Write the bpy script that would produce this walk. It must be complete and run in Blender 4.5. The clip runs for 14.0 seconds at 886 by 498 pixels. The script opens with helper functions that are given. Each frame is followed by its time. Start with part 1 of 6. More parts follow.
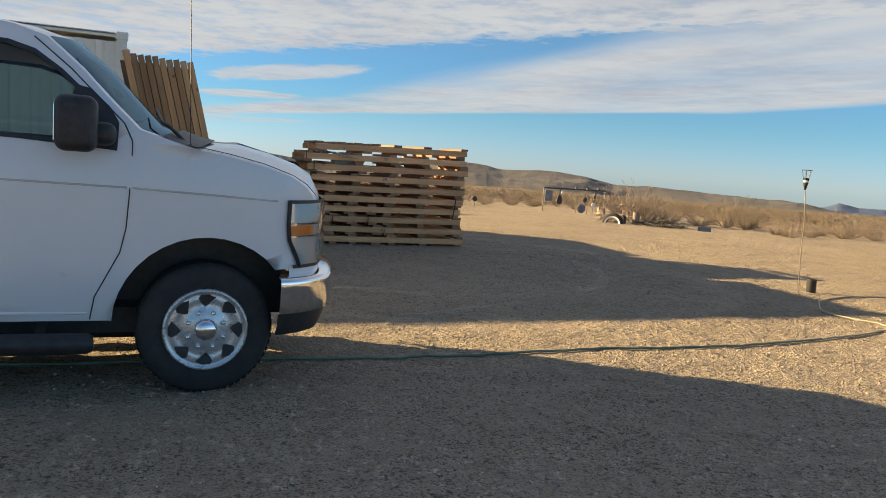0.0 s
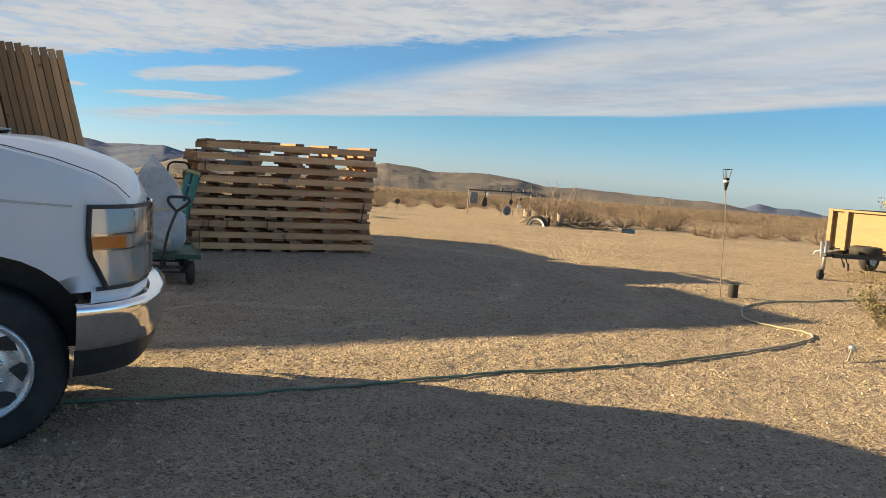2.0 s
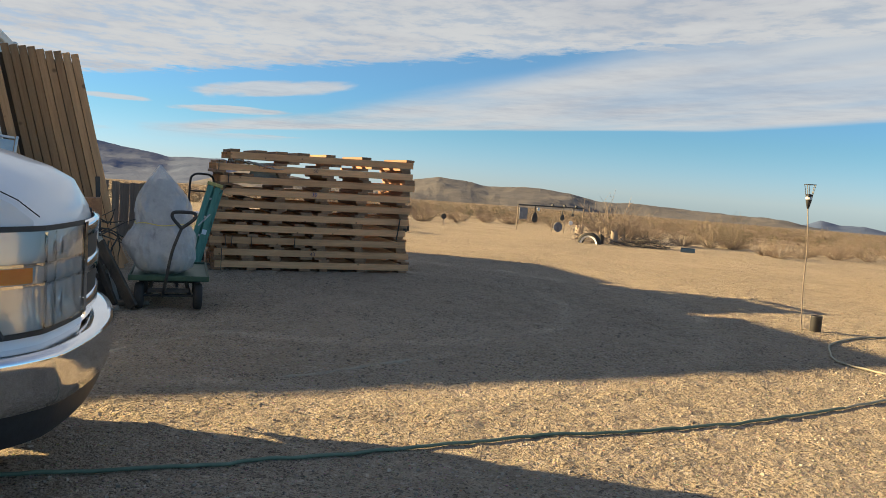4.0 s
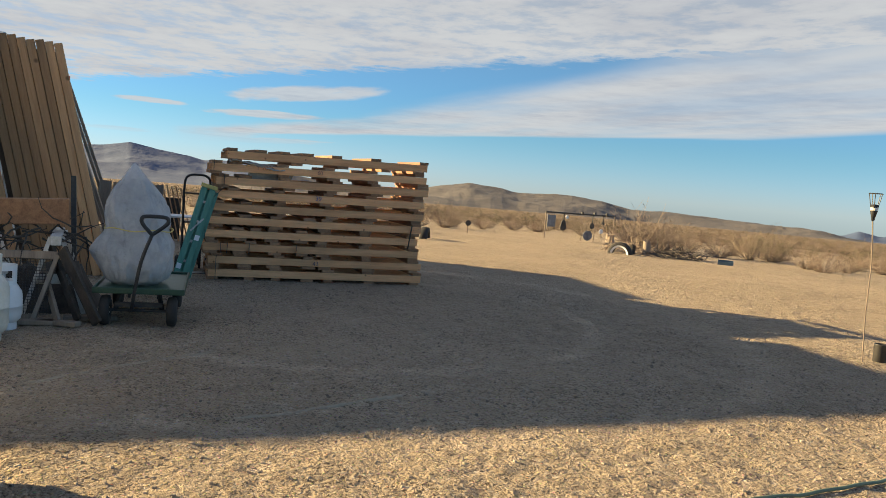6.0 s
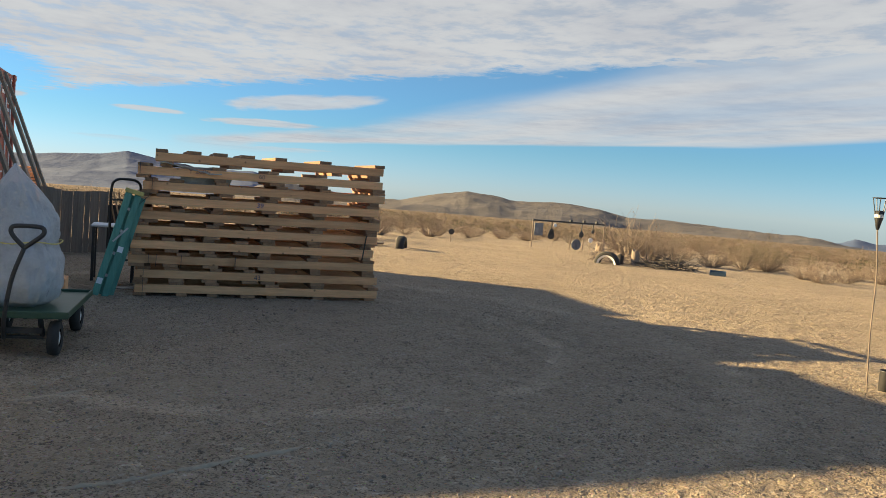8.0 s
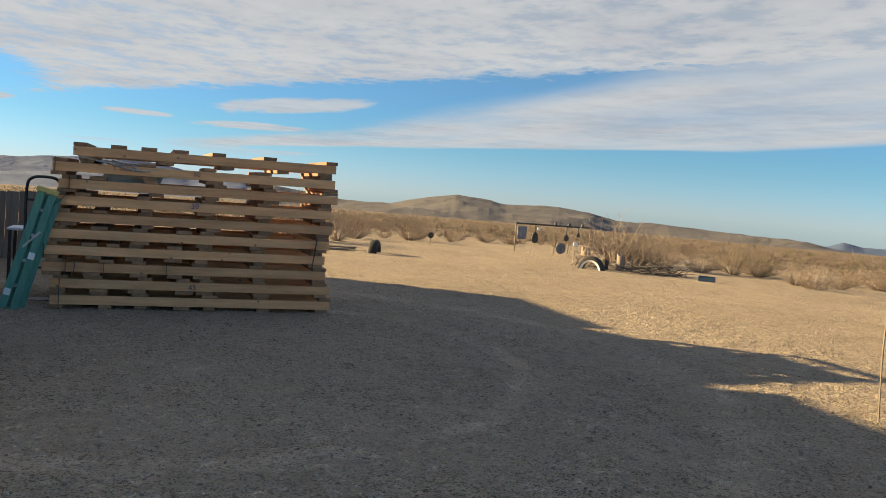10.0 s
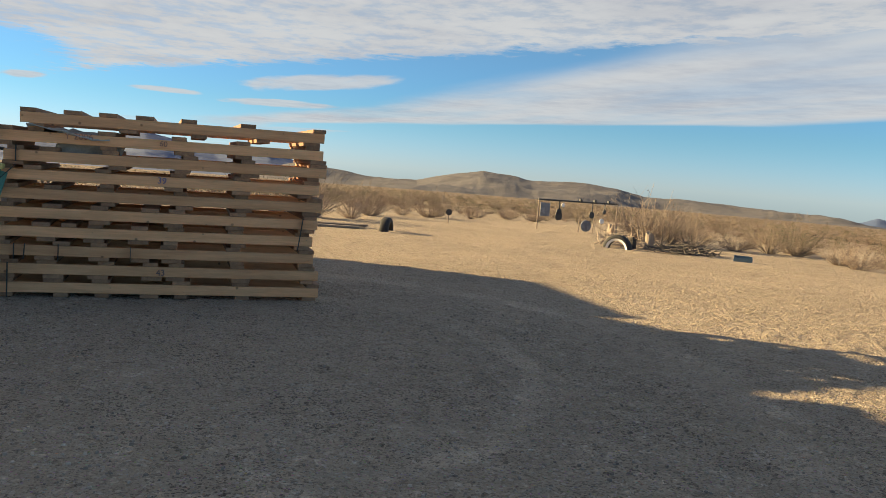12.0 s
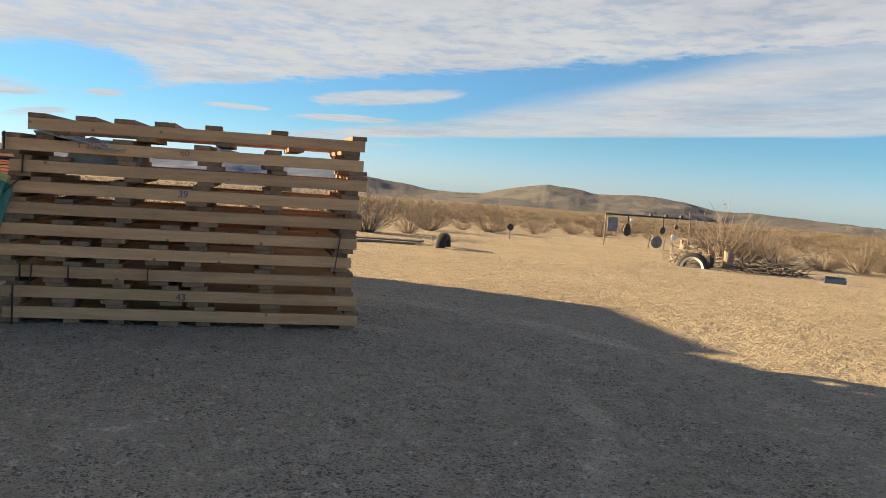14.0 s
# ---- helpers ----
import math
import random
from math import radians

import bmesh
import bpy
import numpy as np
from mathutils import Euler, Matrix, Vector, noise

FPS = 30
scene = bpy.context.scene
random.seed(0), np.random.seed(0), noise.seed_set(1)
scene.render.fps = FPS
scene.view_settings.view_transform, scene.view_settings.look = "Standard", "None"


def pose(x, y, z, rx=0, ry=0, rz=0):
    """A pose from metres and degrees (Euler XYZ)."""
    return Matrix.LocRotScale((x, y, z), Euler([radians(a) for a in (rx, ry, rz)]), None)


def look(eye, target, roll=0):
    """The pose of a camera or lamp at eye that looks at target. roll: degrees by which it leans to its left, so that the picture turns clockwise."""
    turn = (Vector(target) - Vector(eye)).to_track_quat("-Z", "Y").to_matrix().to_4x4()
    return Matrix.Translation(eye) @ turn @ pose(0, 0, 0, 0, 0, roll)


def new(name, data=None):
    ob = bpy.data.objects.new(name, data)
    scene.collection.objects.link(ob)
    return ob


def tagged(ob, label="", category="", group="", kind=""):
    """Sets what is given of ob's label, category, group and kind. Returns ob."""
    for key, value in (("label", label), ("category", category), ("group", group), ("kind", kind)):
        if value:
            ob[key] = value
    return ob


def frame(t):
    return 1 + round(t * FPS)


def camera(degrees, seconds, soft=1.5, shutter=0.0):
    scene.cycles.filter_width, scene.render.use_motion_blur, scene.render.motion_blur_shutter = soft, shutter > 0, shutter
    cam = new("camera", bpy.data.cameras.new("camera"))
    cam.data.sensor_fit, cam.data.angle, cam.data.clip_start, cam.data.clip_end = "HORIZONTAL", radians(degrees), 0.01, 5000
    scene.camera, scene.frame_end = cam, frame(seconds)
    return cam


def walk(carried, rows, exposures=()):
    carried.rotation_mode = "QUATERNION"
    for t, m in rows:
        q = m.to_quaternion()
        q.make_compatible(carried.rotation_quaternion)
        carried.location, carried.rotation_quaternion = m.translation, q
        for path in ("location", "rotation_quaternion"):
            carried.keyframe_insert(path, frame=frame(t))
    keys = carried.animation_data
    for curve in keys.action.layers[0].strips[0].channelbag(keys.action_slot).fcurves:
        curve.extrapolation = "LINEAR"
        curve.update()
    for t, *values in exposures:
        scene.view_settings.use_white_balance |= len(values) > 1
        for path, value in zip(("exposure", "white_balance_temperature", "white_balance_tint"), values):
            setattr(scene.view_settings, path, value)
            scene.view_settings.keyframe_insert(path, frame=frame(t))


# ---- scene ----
cam = camera(60.0, 14.0, soft=0.65)
METRES, EYE, TILT, LEAN, TURN = 7.7, 1.5, 0.0, 0.0, -21.9
ROWS = [
    (0.0, 0.0, 0.0, 0.0, 0.44, -6.42, -3.93),
    (0.5, 0.0089, 0.0354, -0.0016, -0.83, -5.86, -3.79),
    (1.0, 0.0215, 0.0659, -0.0024, -9.65, -5.2, -4.27),
    (1.5, 0.0432, 0.0884, -0.0005, -4.62, -5.65, -3.95),
    (2.0, 0.0563, 0.1174, -0.0018, -4.54, -5.89, -3.83),
    (2.5, 0.0575, 0.1565, 0.0001, -7.64, -5.6, -4.2),
    (3.0, 0.0695, 0.1859, -0.0024, -6.72, -5.54, -4.13),
    (3.5, 0.0808, 0.2213, -0.0013, -2.13, -5.28, -3.7),
    (6.0, 0.1154, 0.3905, -0.0022, 1.66, -4.85, -4.71),
    (6.5, 0.1357, 0.4213, -0.0008, 4.31, -4.63, -4.68),
    (7.0, 0.1479, 0.462, -0.0052, 1.58, -4.62, -4.56),
    (7.5, 0.1607, 0.5022, -0.0023, -5.67, -4.05, -4.86),
    (8.0, 0.1792, 0.5297, -0.0021, 1.48, -4.21, -4.63),
    (10.5, 0.235, 0.696, -0.0049, 0.67, -3.84, -4.67),
    (11.0, 0.2498, 0.7278, -0.0071, 4.85, -4.23, -4.5),
    (11.5, 0.2581, 0.7624, -0.0101, 6.66, -5.76, -4.26),
    (12.0, 0.253, 0.8067, -0.0073, 2.72, -5.8, -4.47),
    (12.5, 0.2637, 0.843, -0.009, 4.82, -5.89, -4.33),
    (13.0, 0.262, 0.8791, -0.0096, 9.59, -5.64, -4.13),
    (13.5, 0.2506, 0.9166, -0.008, 7.71, -5.23, -4.48),
    (14.0, 0.2557, 0.939, -0.0085, 7.47, -5.16, -4.36),
]
walk(cam, [(t, pose(0, 0, EYE, TILT, LEAN, TURN) @ pose(METRES * x, METRES * y, METRES * z, 90 + pitch, roll, yaw)) for t, x, y, z, yaw, pitch, roll in ROWS],
     exposures=((0.0, 1.60), (8.0, 1.60), (11.2, 1.52), (12.6, 1.65), (14.0, 1.67)))

# ---- light ----
SUN_DIR = Vector((-0.824, 0.567, 0.285)).normalized()      # towards the sun: low, beyond the containers
SUN_EL, SUN_ROT = math.asin(SUN_DIR.z), math.atan2(SUN_DIR.x, SUN_DIR.y)
sun = new("sun", bpy.data.lights.new("sun", "SUN"))
sun.data.energy, sun.data.angle, sun.data.color = 5.0, radians(0.55), (1.0, 0.75, 0.39)
sun.matrix_world = look((0, 0, 30), Vector((0, 0, 30)) - SUN_DIR)


def sky_world():
    w = bpy.data.worlds.new("desert_sky")
    scene.world = w
    w.use_nodes = True
    nt = w.node_tree
    nt.nodes.clear()
    N, L = nt.nodes.new, nt.links.new

    def num(op, a, b=None, c=None, clamp=False):
        n = N("ShaderNodeMath")
        n.operation, n.use_clamp = op, clamp
        for i, v in enumerate((a, b, c)):
            if v is None:
                continue
            if isinstance(v, (int, float)):
                n.inputs[i].default_value = v
            else:
                L(v, n.inputs[i])
        return n.outputs[0]

    def ramp(v, lo, hi):
        n = N("ShaderNodeMapRange")
        n.interpolation_type = "SMOOTHSTEP"
        L(v, n.inputs[0])
        for i, x in ((1, lo), (2, hi)):
            if isinstance(x, (int, float)):
                n.inputs[i].default_value = x
            else:
                L(x, n.inputs[i])
        return n.outputs[0]

    out, bg = N("ShaderNodeOutputWorld"), N("ShaderNodeBackground")
    sky = N("ShaderNodeTexSky")
    sky.sky_type, sky.sun_disc = "NISHITA", False
    sky.sun_elevation, sky.sun_rotation = SUN_EL, SUN_ROT
    sky.air_density, sky.dust_density, sky.ozone_density = 1.0, 0.0, 3.0
    tc, sep = N("ShaderNodeTexCoord"), N("ShaderNodeSeparateXYZ")
    L(tc.outputs["Generated"], sep.inputs[0])
    up = num("MAXIMUM", sep.outputs[2], 0.02)
    u, v = num("DIVIDE", sep.outputs[0], up), num("DIVIDE", sep.outputs[1], up)   # the cloud layer, seen at unit height

    def noise_at(su, sv, scale, detail, rough, shift=0.0):
        c, n = N("ShaderNodeCombineXYZ"), N("ShaderNodeTexNoise")
        L(num("MULTIPLY", u, su), c.inputs[0])
        L(num("MULTIPLY", v, sv), c.inputs[1])
        c.inputs[2].default_value = shift
        L(c.outputs[0], n.inputs["Vector"])
        n.inputs["Scale"].default_value, n.inputs["Detail"].default_value, n.inputs["Roughness"].default_value = scale, detail, rough
        return n.outputs[0]

    big = noise_at(0.5, 0.5, 0.9, 6, 0.6)
    fine = noise_at(1.0, 0.8, 4.2, 6, 0.6, 3.0)
    streak = noise_at(1.0, 0.25, 1.0, 4, 0.45, 7.0)
    wispy = noise_at(1.0, 0.35, 2.2, 5, 0.55, 2.0)
    wob = num("MULTIPLY", num("SUBTRACT", big, 0.5), 1.5)
    fwob = num("MULTIPLY", num("SUBTRACT", fine, 0.5), 2.6)
    swob = num("MULTIPLY", num("SUBTRACT", streak, 0.5), 2.4)
    across = num("ADD", v, num("MULTIPLY", u, A_SLOPE))
    sheet = num("SUBTRACT", 1.0, ramp(num("ADD", across, num("ADD", wob, fwob)), A_EDGE - 0.4, A_EDGE + 0.4))
    sheet = num("MULTIPLY", sheet, num("ADD", 0.72, num("MULTIPLY", ramp(fine, 0.35, 0.55), 0.28)))
    taper = num("MINIMUM", num("MULTIPLY", num("MAXIMUM", num("SUBTRACT", v, 9.0), 0.0), 0.38), 5.2)
    open_end = num("MINIMUM", num("MULTIPLY", num("MAXIMUM", num("SUBTRACT", v, 13.0), 0.0), 0.26), 2.6)
    b = num("ADD", u, num("MULTIPLY", swob, 0.45))
    band = num("MULTIPLY", ramp(num("ADD", b, open_end), B_NEAR - 0.35, B_NEAR + 0.9), num("SUBTRACT", 1.0, ramp(num("ADD", b, taper), B_FAR - 0.5, B_FAR + 0.25)))
    band = num("MULTIPLY", band, num("ADD", 0.66, num("MULTIPLY", ramp(streak, 0.3, 0.62), 0.3)))
    bearing = num("MULTIPLY", num("ARCTAN2", sep.outputs[0], sep.outputs[1]), 57.2958)
    ragged = num("MULTIPLY", num("SUBTRACT", wispy, 0.5), 1.7)
    wisp = None
    for a0, z0, length, thick, slope in LENSES:
        da = num("SUBTRACT", bearing, a0)
        dz = num("DIVIDE", num("SUBTRACT", num("SUBTRACT", sep.outputs[2], z0), num("MULTIPLY", da, slope)), thick)
        da = num("DIVIDE", da, length)
        inside = num("SUBTRACT", num("ADD", 1.0, ragged), num("ADD", num("MULTIPLY", da, da), num("MULTIPLY", dz, dz)))
        one = ramp(inside, 0.0, 0.7)
        wisp = one if wisp is None else num("MAXIMUM", wisp, one)
    # a blue rift breaks the sheet's far end
    da, dz = num("DIVIDE", num("ADD", bearing, 12.0), 6.8), num("DIVIDE", num("SUBTRACT", sep.outputs[2], 0.095), 0.034)
    rift = num("SUBTRACT", num("ADD", 1.0, num("MULTIPLY", fwob, 0.7)), num("ADD", num("MULTIPLY", da, da), num("MULTIPLY", dz, dz)))
    sheet = num("MULTIPLY", sheet, num("SUBTRACT", 1.0, ramp(rift, 0.0, 0.6)))
    cover = num("MAXIMUM", num("MAXIMUM", sheet, band), num("MULTIPLY", wisp, 0.85))
    cover = num("MULTIPLY", cover, ramp(v, -1.2, 0.8))      # behind the sky is clear, overhead the sheet thins out
    cover = num("MULTIPLY", cover, num("SUBTRACT", 1.0, num("MULTIPLY", ramp(sep.outputs[2], 0.36, 0.52), 0.42)))
    cover = num("MULTIPLY", cover, ramp(sep.outputs[2], 0.025, 0.05), clamp=True)
    mix, cloud = N("ShaderNodeMixRGB"), N("ShaderNodeMixRGB")
    cloud.inputs[1].default_value, cloud.inputs[2].default_value = (*CLOUD_DARK, 1), (*CLOUD_LIT, 1)
    L(ramp(num("ADD", num("MULTIPLY", big, 0.7), num("MULTIPLY", fine, 0.3)), 0.3, 0.6), cloud.inputs[0])
    L(cover, mix.inputs[0])
    tint = N("ShaderNodeMixRGB")
    tint.blend_type, tint.inputs[0].default_value, tint.inputs[2].default_value = "MULTIPLY", 1.0, (*SKY_TINT, 1)
    L(sky.outputs[0], tint.inputs[1])
    air = N("ShaderNodeMixRGB")
    air.inputs[2].default_value = (*SKY_TINT, 1)
    L(ramp(sep.outputs[2], 0.07, 0.30), air.inputs[0])
    low = N("ShaderNodeMixRGB")
    low.inputs[1].default_value, low.inputs[2].default_value = (*LOW_TINT, 1), (*MID_TINT, 1)
    L(ramp(sep.outputs[2], 0.0, 0.075), low.inputs[0])
    L(low.outputs[0], air.inputs[1])
    high = N("ShaderNodeMixRGB")
    high.inputs[2].default_value = (*HIGH_TINT, 1)
    L(ramp(sep.outputs[2], 0.28, 0.6), high.inputs[0])
    L(air.outputs[0], high.inputs[1])
    L(high.outputs[0], tint.inputs[2])
    L(tint.outputs[0], mix.inputs[1])
    L(cloud.outputs[0], mix.inputs[2])
    L(mix.outputs[0], bg.inputs[0])
    bg.inputs[1].default_value = 0.05
    L(bg.outputs[0], out.inputs[0])


A_SLOPE, A_EDGE = 1.55, 9.7
B_NEAR, B_FAR = 3.2, 8.0
# small lens-shaped clouds: bearing, height, half length, half thickness, slope
LENSES = ((9.7, 0.098, 6.4, 0.011, 0.0021), (7.0, 0.068, 4.6, 0.0055, 0.0004), (-0.7, 0.071, 2.5, 0.0042, 0.0), (-13.6, 0.042, 2.3, 0.0055, 0.003), (-9.4, 0.072, 1.5, 0.005, 0.001), (7.0, 0.0355, 5.0, 0.0042, 0.001), (-3.0, 0.034, 2.6, 0.003, 0.0))
CLOUD_DARK, CLOUD_LIT = (3.15, 3.3, 3.6), (4.15, 4.25, 4.3)
SKY_TINT, LOW_TINT, MID_TINT, HIGH_TINT = (0.80, 0.88, 0.84), (0.55, 0.77, 1.28), (0.44, 0.71, 0.98), (0.79, 0.81, 0.91)
sky_world()


# ---- materials ----
def mat(name, c1, c2, scale=8.0, rough=0.8, bump=0.2, metal=0.0, stretch=(1, 1, 1), fine=60.0, vary=0.12, spec=0.5, coat=0.0, coord="Object", bump_dist=0.01, knots=0.0, island=False):
    """A surface of two colours: large stains and fine grain, a small relief, and a shade of its own for each object."""
    m = bpy.data.materials.new(name)
    m.use_nodes = True
    nt = m.node_tree
    N, L = nt.nodes.new, nt.links.new
    b = nt.nodes["Principled BSDF"]
    tc, mp, info = N("ShaderNodeTexCoord"), N("ShaderNodeMapping"), N("ShaderNodeObjectInfo")
    L(tc.outputs[coord], mp.inputs[0])
    mp.inputs["Scale"].default_value = stretch
    off = N("ShaderNodeVectorMath")
    off.operation = "SCALE"
    off.inputs[0].default_value = (13.1, 7.7, 5.3)
    L(info.outputs["Random"], off.inputs["Scale"])
    L(off.outputs[0], mp.inputs[1])
    n1, n2 = N("ShaderNodeTexNoise"), N("ShaderNodeTexNoise")
    for n, s, d in ((n1, scale, 5), (n2, fine, 4)):
        L(mp.outputs[0], n.inputs["Vector"])
        n.inputs["Scale"].default_value, n.inputs["Detail"].default_value, n.inputs["Roughness"].default_value = s, d, 0.62
    add = N("ShaderNodeMath")
    add.operation = "MULTIPLY_ADD"
    L(n2.outputs[0], add.inputs[0])
    add.inputs[1].default_value = 0.45
    L(n1.outputs[0], add.inputs[2])
    mr = N("ShaderNodeMapRange")
    L(add.outputs[0], mr.inputs[0])
    mr.inputs[1].default_value, mr.inputs[2].default_value = 0.45, 1.0
    mix = N("ShaderNodeMixRGB")
    mix.inputs[1].default_value, mix.inputs[2].default_value = (*c1, 1), (*c2, 1)
    L(mr.outputs[0], mix.inputs[0])
    if knots:
        vo, kr, km = N("ShaderNodeTexVoronoi"), N("ShaderNodeMapRange"), N("ShaderNodeMixRGB")
        mk = N("ShaderNodeVectorMath")
        mk.operation = "ADD"
        L(tc.outputs[coord], mk.inputs[0])
        L(off.outputs[0], mk.inputs[1])
        L(mk.outputs[0], vo.inputs["Vector"])
        vo.inputs["Scale"].default_value = knots
        L(vo.outputs["Distance"], kr.inputs[0])
        kr.inputs[1].default_value, kr.inputs[2].default_value, kr.inputs[3].default_value, kr.inputs[4].default_value = 0.05, 0.10, 0.75, 0.0
        L(kr.outputs[0], km.inputs[0])
        L(mix.outputs[0], km.inputs[1])
        km.inputs[2].default_value = (c1[0] * 0.3, c1[1] * 0.27, c1[2] * 0.25, 1)
        mix = km
    hsv = N("ShaderNodeHueSaturation")
    vr = N("ShaderNodeMapRange")
    L(N("ShaderNodeNewGeometry").outputs["Random Per Island"] if island else info.outputs["Random"], vr.inputs[0])
    vr.inputs[3].default_value, vr.inputs[4].default_value = 1 - vary, 1 + vary
    L(vr.outputs[0], hsv.inputs["Value"])
    L(mix.outputs[0], hsv.inputs["Color"])
    L(hsv.outputs[0], b.inputs["Base Color"])
    rr = N("ShaderNodeMapRange")
    L(n1.outputs[0], rr.inputs[0])
    rr.inputs[3].default_value, rr.inputs[4].default_value = max(0.02, rough - 0.08), min(1, rough + 0.08)
    L(rr.outputs[0], b.inputs["Roughness"])
    b.inputs["Metallic"].default_value = metal
    b.inputs["Specular IOR Level"].default_value = spec
    b.inputs["Coat Weight"].default_value = coat
    b.inputs["Coat Roughness"].default_value = 0.06
    if bump:
        bp = N("ShaderNodeBump")
        bp.inputs["Strength"].default_value, bp.inputs["Distance"].default_value = bump, bump_dist
        L(add.outputs[0], bp.inputs["Height"])
        L(bp.outputs[0], b.inputs["Normal"])
    return m


def ground_mat():
    """Sandy gravel: broad stains, grains of several sizes, scattered light and dark stones, and pit shade painted as
    dark specks.
    """
    m = bpy.data.materials.new("sandy_gravel")
    m.use_nodes = True
    nt = m.node_tree
    N, L = nt.nodes.new, nt.links.new
    b = nt.nodes["Principled BSDF"]
    tc = N("ShaderNodeTexCoord")

    def tex(kind, scale, detail=4.0):
        n = N(kind)
        L(tc.outputs["Object"], n.inputs["Vector"])
        n.inputs["Scale"].default_value = scale
        if kind == "ShaderNodeTexNoise":
            n.inputs["Detail"].default_value, n.inputs["Roughness"].default_value = detail, 0.65
        return n

    def rng(sock, lo, hi, a=0.0, c=1.0):
        n = N("ShaderNodeMapRange")
        L(sock, n.inputs[0])
        for i, v in ((1, lo), (2, hi), (3, a), (4, c)):
            n.inputs[i].default_value = v
        return n.outputs[0]

    def blend(fac, one, two, how="MIX"):
        n = N("ShaderNodeMixRGB")
        n.blend_type = how
        for i, v in enumerate((fac, one, two)):
            if isinstance(v, float):
                n.inputs[i].default_value = v
            elif isinstance(v, tuple):
                n.inputs[i].default_value = (*v, 1)
            else:
                L(v, n.inputs[i])
        return n.outputs[0]
    broad, mid, grain = tex("ShaderNodeTexNoise", 0.35, 5), tex("ShaderNodeTexNoise", 5.0, 6), tex("ShaderNodeTexNoise", 70.0, 3)
    stones, small = tex("ShaderNodeTexVoronoi", 38.0), tex("ShaderNodeTexVoronoi", 95.0)
    col = blend(rng(broad.outputs[0], 0.35, 0.68), G_DARK, G_LIGHT)
    col = blend(rng(mid.outputs[0], 0.35, 0.7, 0.0, 0.75), col, G_MID)
    col = blend(rng(small.outputs["Color"], 0.0, 1.0, 0.0, 0.40), col, blend(1.0, col, (0.66, 0.63, 0.60), "MULTIPLY"))
    col = blend(rng(stones.outputs["Distance"], 0.18, 0.30, 0.55, 0.0), col, stones.outputs["Color"], "SOFT_LIGHT")
    def lane(x, y, radius, half):
        far = N("ShaderNodeVectorMath")
        far.operation = "DISTANCE"
        flat = N("ShaderNodeVectorMath")
        flat.operation = "MULTIPLY"
        flat.inputs[1].default_value = (1, 1, 0)
        L(tc.outputs["Object"], flat.inputs[0])
        L(flat.outputs[0], far.inputs[0])
        far.inputs[1].default_value = (x, y, 0)
        off = N("ShaderNodeMath")
        off.operation = "SUBTRACT"
        L(far.outputs["Value"], off.inputs[0])
        off.inputs[1].default_value = radius
        size = N("ShaderNodeMath")
        size.operation = "ABSOLUTE"
        L(off.outputs[0], size.inputs[0])
        return rng(size.outputs[0], half * 0.5, half, 1.0, 0.0)

    def times(p, q):
        n = N("ShaderNodeMath")
        n.operation = "MULTIPLY"
        for i, v in enumerate((p, q)):
            if isinstance(v, float):
                n.inputs[i].default_value = v
            else:
                L(v, n.inputs[i])
        return n.outputs[0]
    # beyond the yard the plain is browner, mottled with dead grass and litter
    away = N("ShaderNodeVectorMath")
    away.operation = "DISTANCE"
    L(tc.outputs["Object"], away.inputs[0])
    away.inputs[1].default_value = (5, 11, 0)
    litter, tufts = tex("ShaderNodeTexNoise", 0.22, 5), tex("ShaderNodeTexNoise", 1.1, 4)
    plain = blend(rng(tufts.outputs[0], 0.42, 0.60), (0.13, 0.092, 0.058), blend(rng(litter.outputs[0], 0.4, 0.6), (0.26, 0.185, 0.115), (0.44, 0.325, 0.21)))
    col = blend(rng(away.outputs["Value"], 24.0, 60.0), col, plain)
    # stones lie loose but where wheels have pressed the sand smooth
    lanes = N("ShaderNodeMath")
    lanes.operation = "MAXIMUM"
    L(lane(4.0, 11.0, 4.47, 0.20), lanes.inputs[0])
    L(lane(4.0, 11.0, 2.85, 0.17), lanes.inputs[1])
    patch = tex("ShaderNodeTexNoise", 1.3, 4)
    rough_part = rng(times(lanes.outputs[0], rng(patch.outputs[0], 0.42, 0.62)), 0.0, 1.0, 1.0, 0.68)
    for scale, share, depth in ((95.0, 0.78, 0.8), (44.0, 0.91, 0.75)):
        specks = tex("ShaderNodeTexVoronoi", scale)
        pick = N("ShaderNodeSeparateColor")
        L(specks.outputs["Color"], pick.inputs[0])
        # dark specks: dark stones, and the shade in small pits put into colour
        dark = times(times(rng(pick.outputs[0], share, share + 0.05, 0.0, depth), rng(patch.outputs[0], 0.35, 0.6, 0.35, 1.0)), rough_part)
        col = blend(dark, col, blend(1.0, col, (0.27, 0.26, 0.265), "MULTIPLY"))
        col = blend(times(rng(pick.outputs[1], 0.95, 0.97, 0.0, 0.4), rough_part), col, (0.74, 0.66, 0.56))
    L(col, b.inputs["Base Color"])
    clod = tex("ShaderNodeTexNoise", 15.0, 5)
    b.inputs["Roughness"].default_value, b.inputs["Specular IOR Level"].default_value = 0.95, 0.2
    h = N("ShaderNodeMath")
    h.operation = "MULTIPLY_ADD"
    L(rng(stones.outputs["Distance"], 0.0, 0.5, 1.0, 0.0), h.inputs[0])
    h.inputs[1].default_value = 0.55
    L(mid.outputs[0], h.inputs[2])
    h2 = N("ShaderNodeMath")
    h2.operation = "MULTIPLY_ADD"
    L(rng(small.outputs["Distance"], 0.0, 0.6, 1.0, 0.0), h2.inputs[0])
    h2.inputs[1].default_value = 0.3
    L(h.outputs[0], h2.inputs[2])
    h3 = N("ShaderNodeMath")
    h3.operation = "MULTIPLY_ADD"
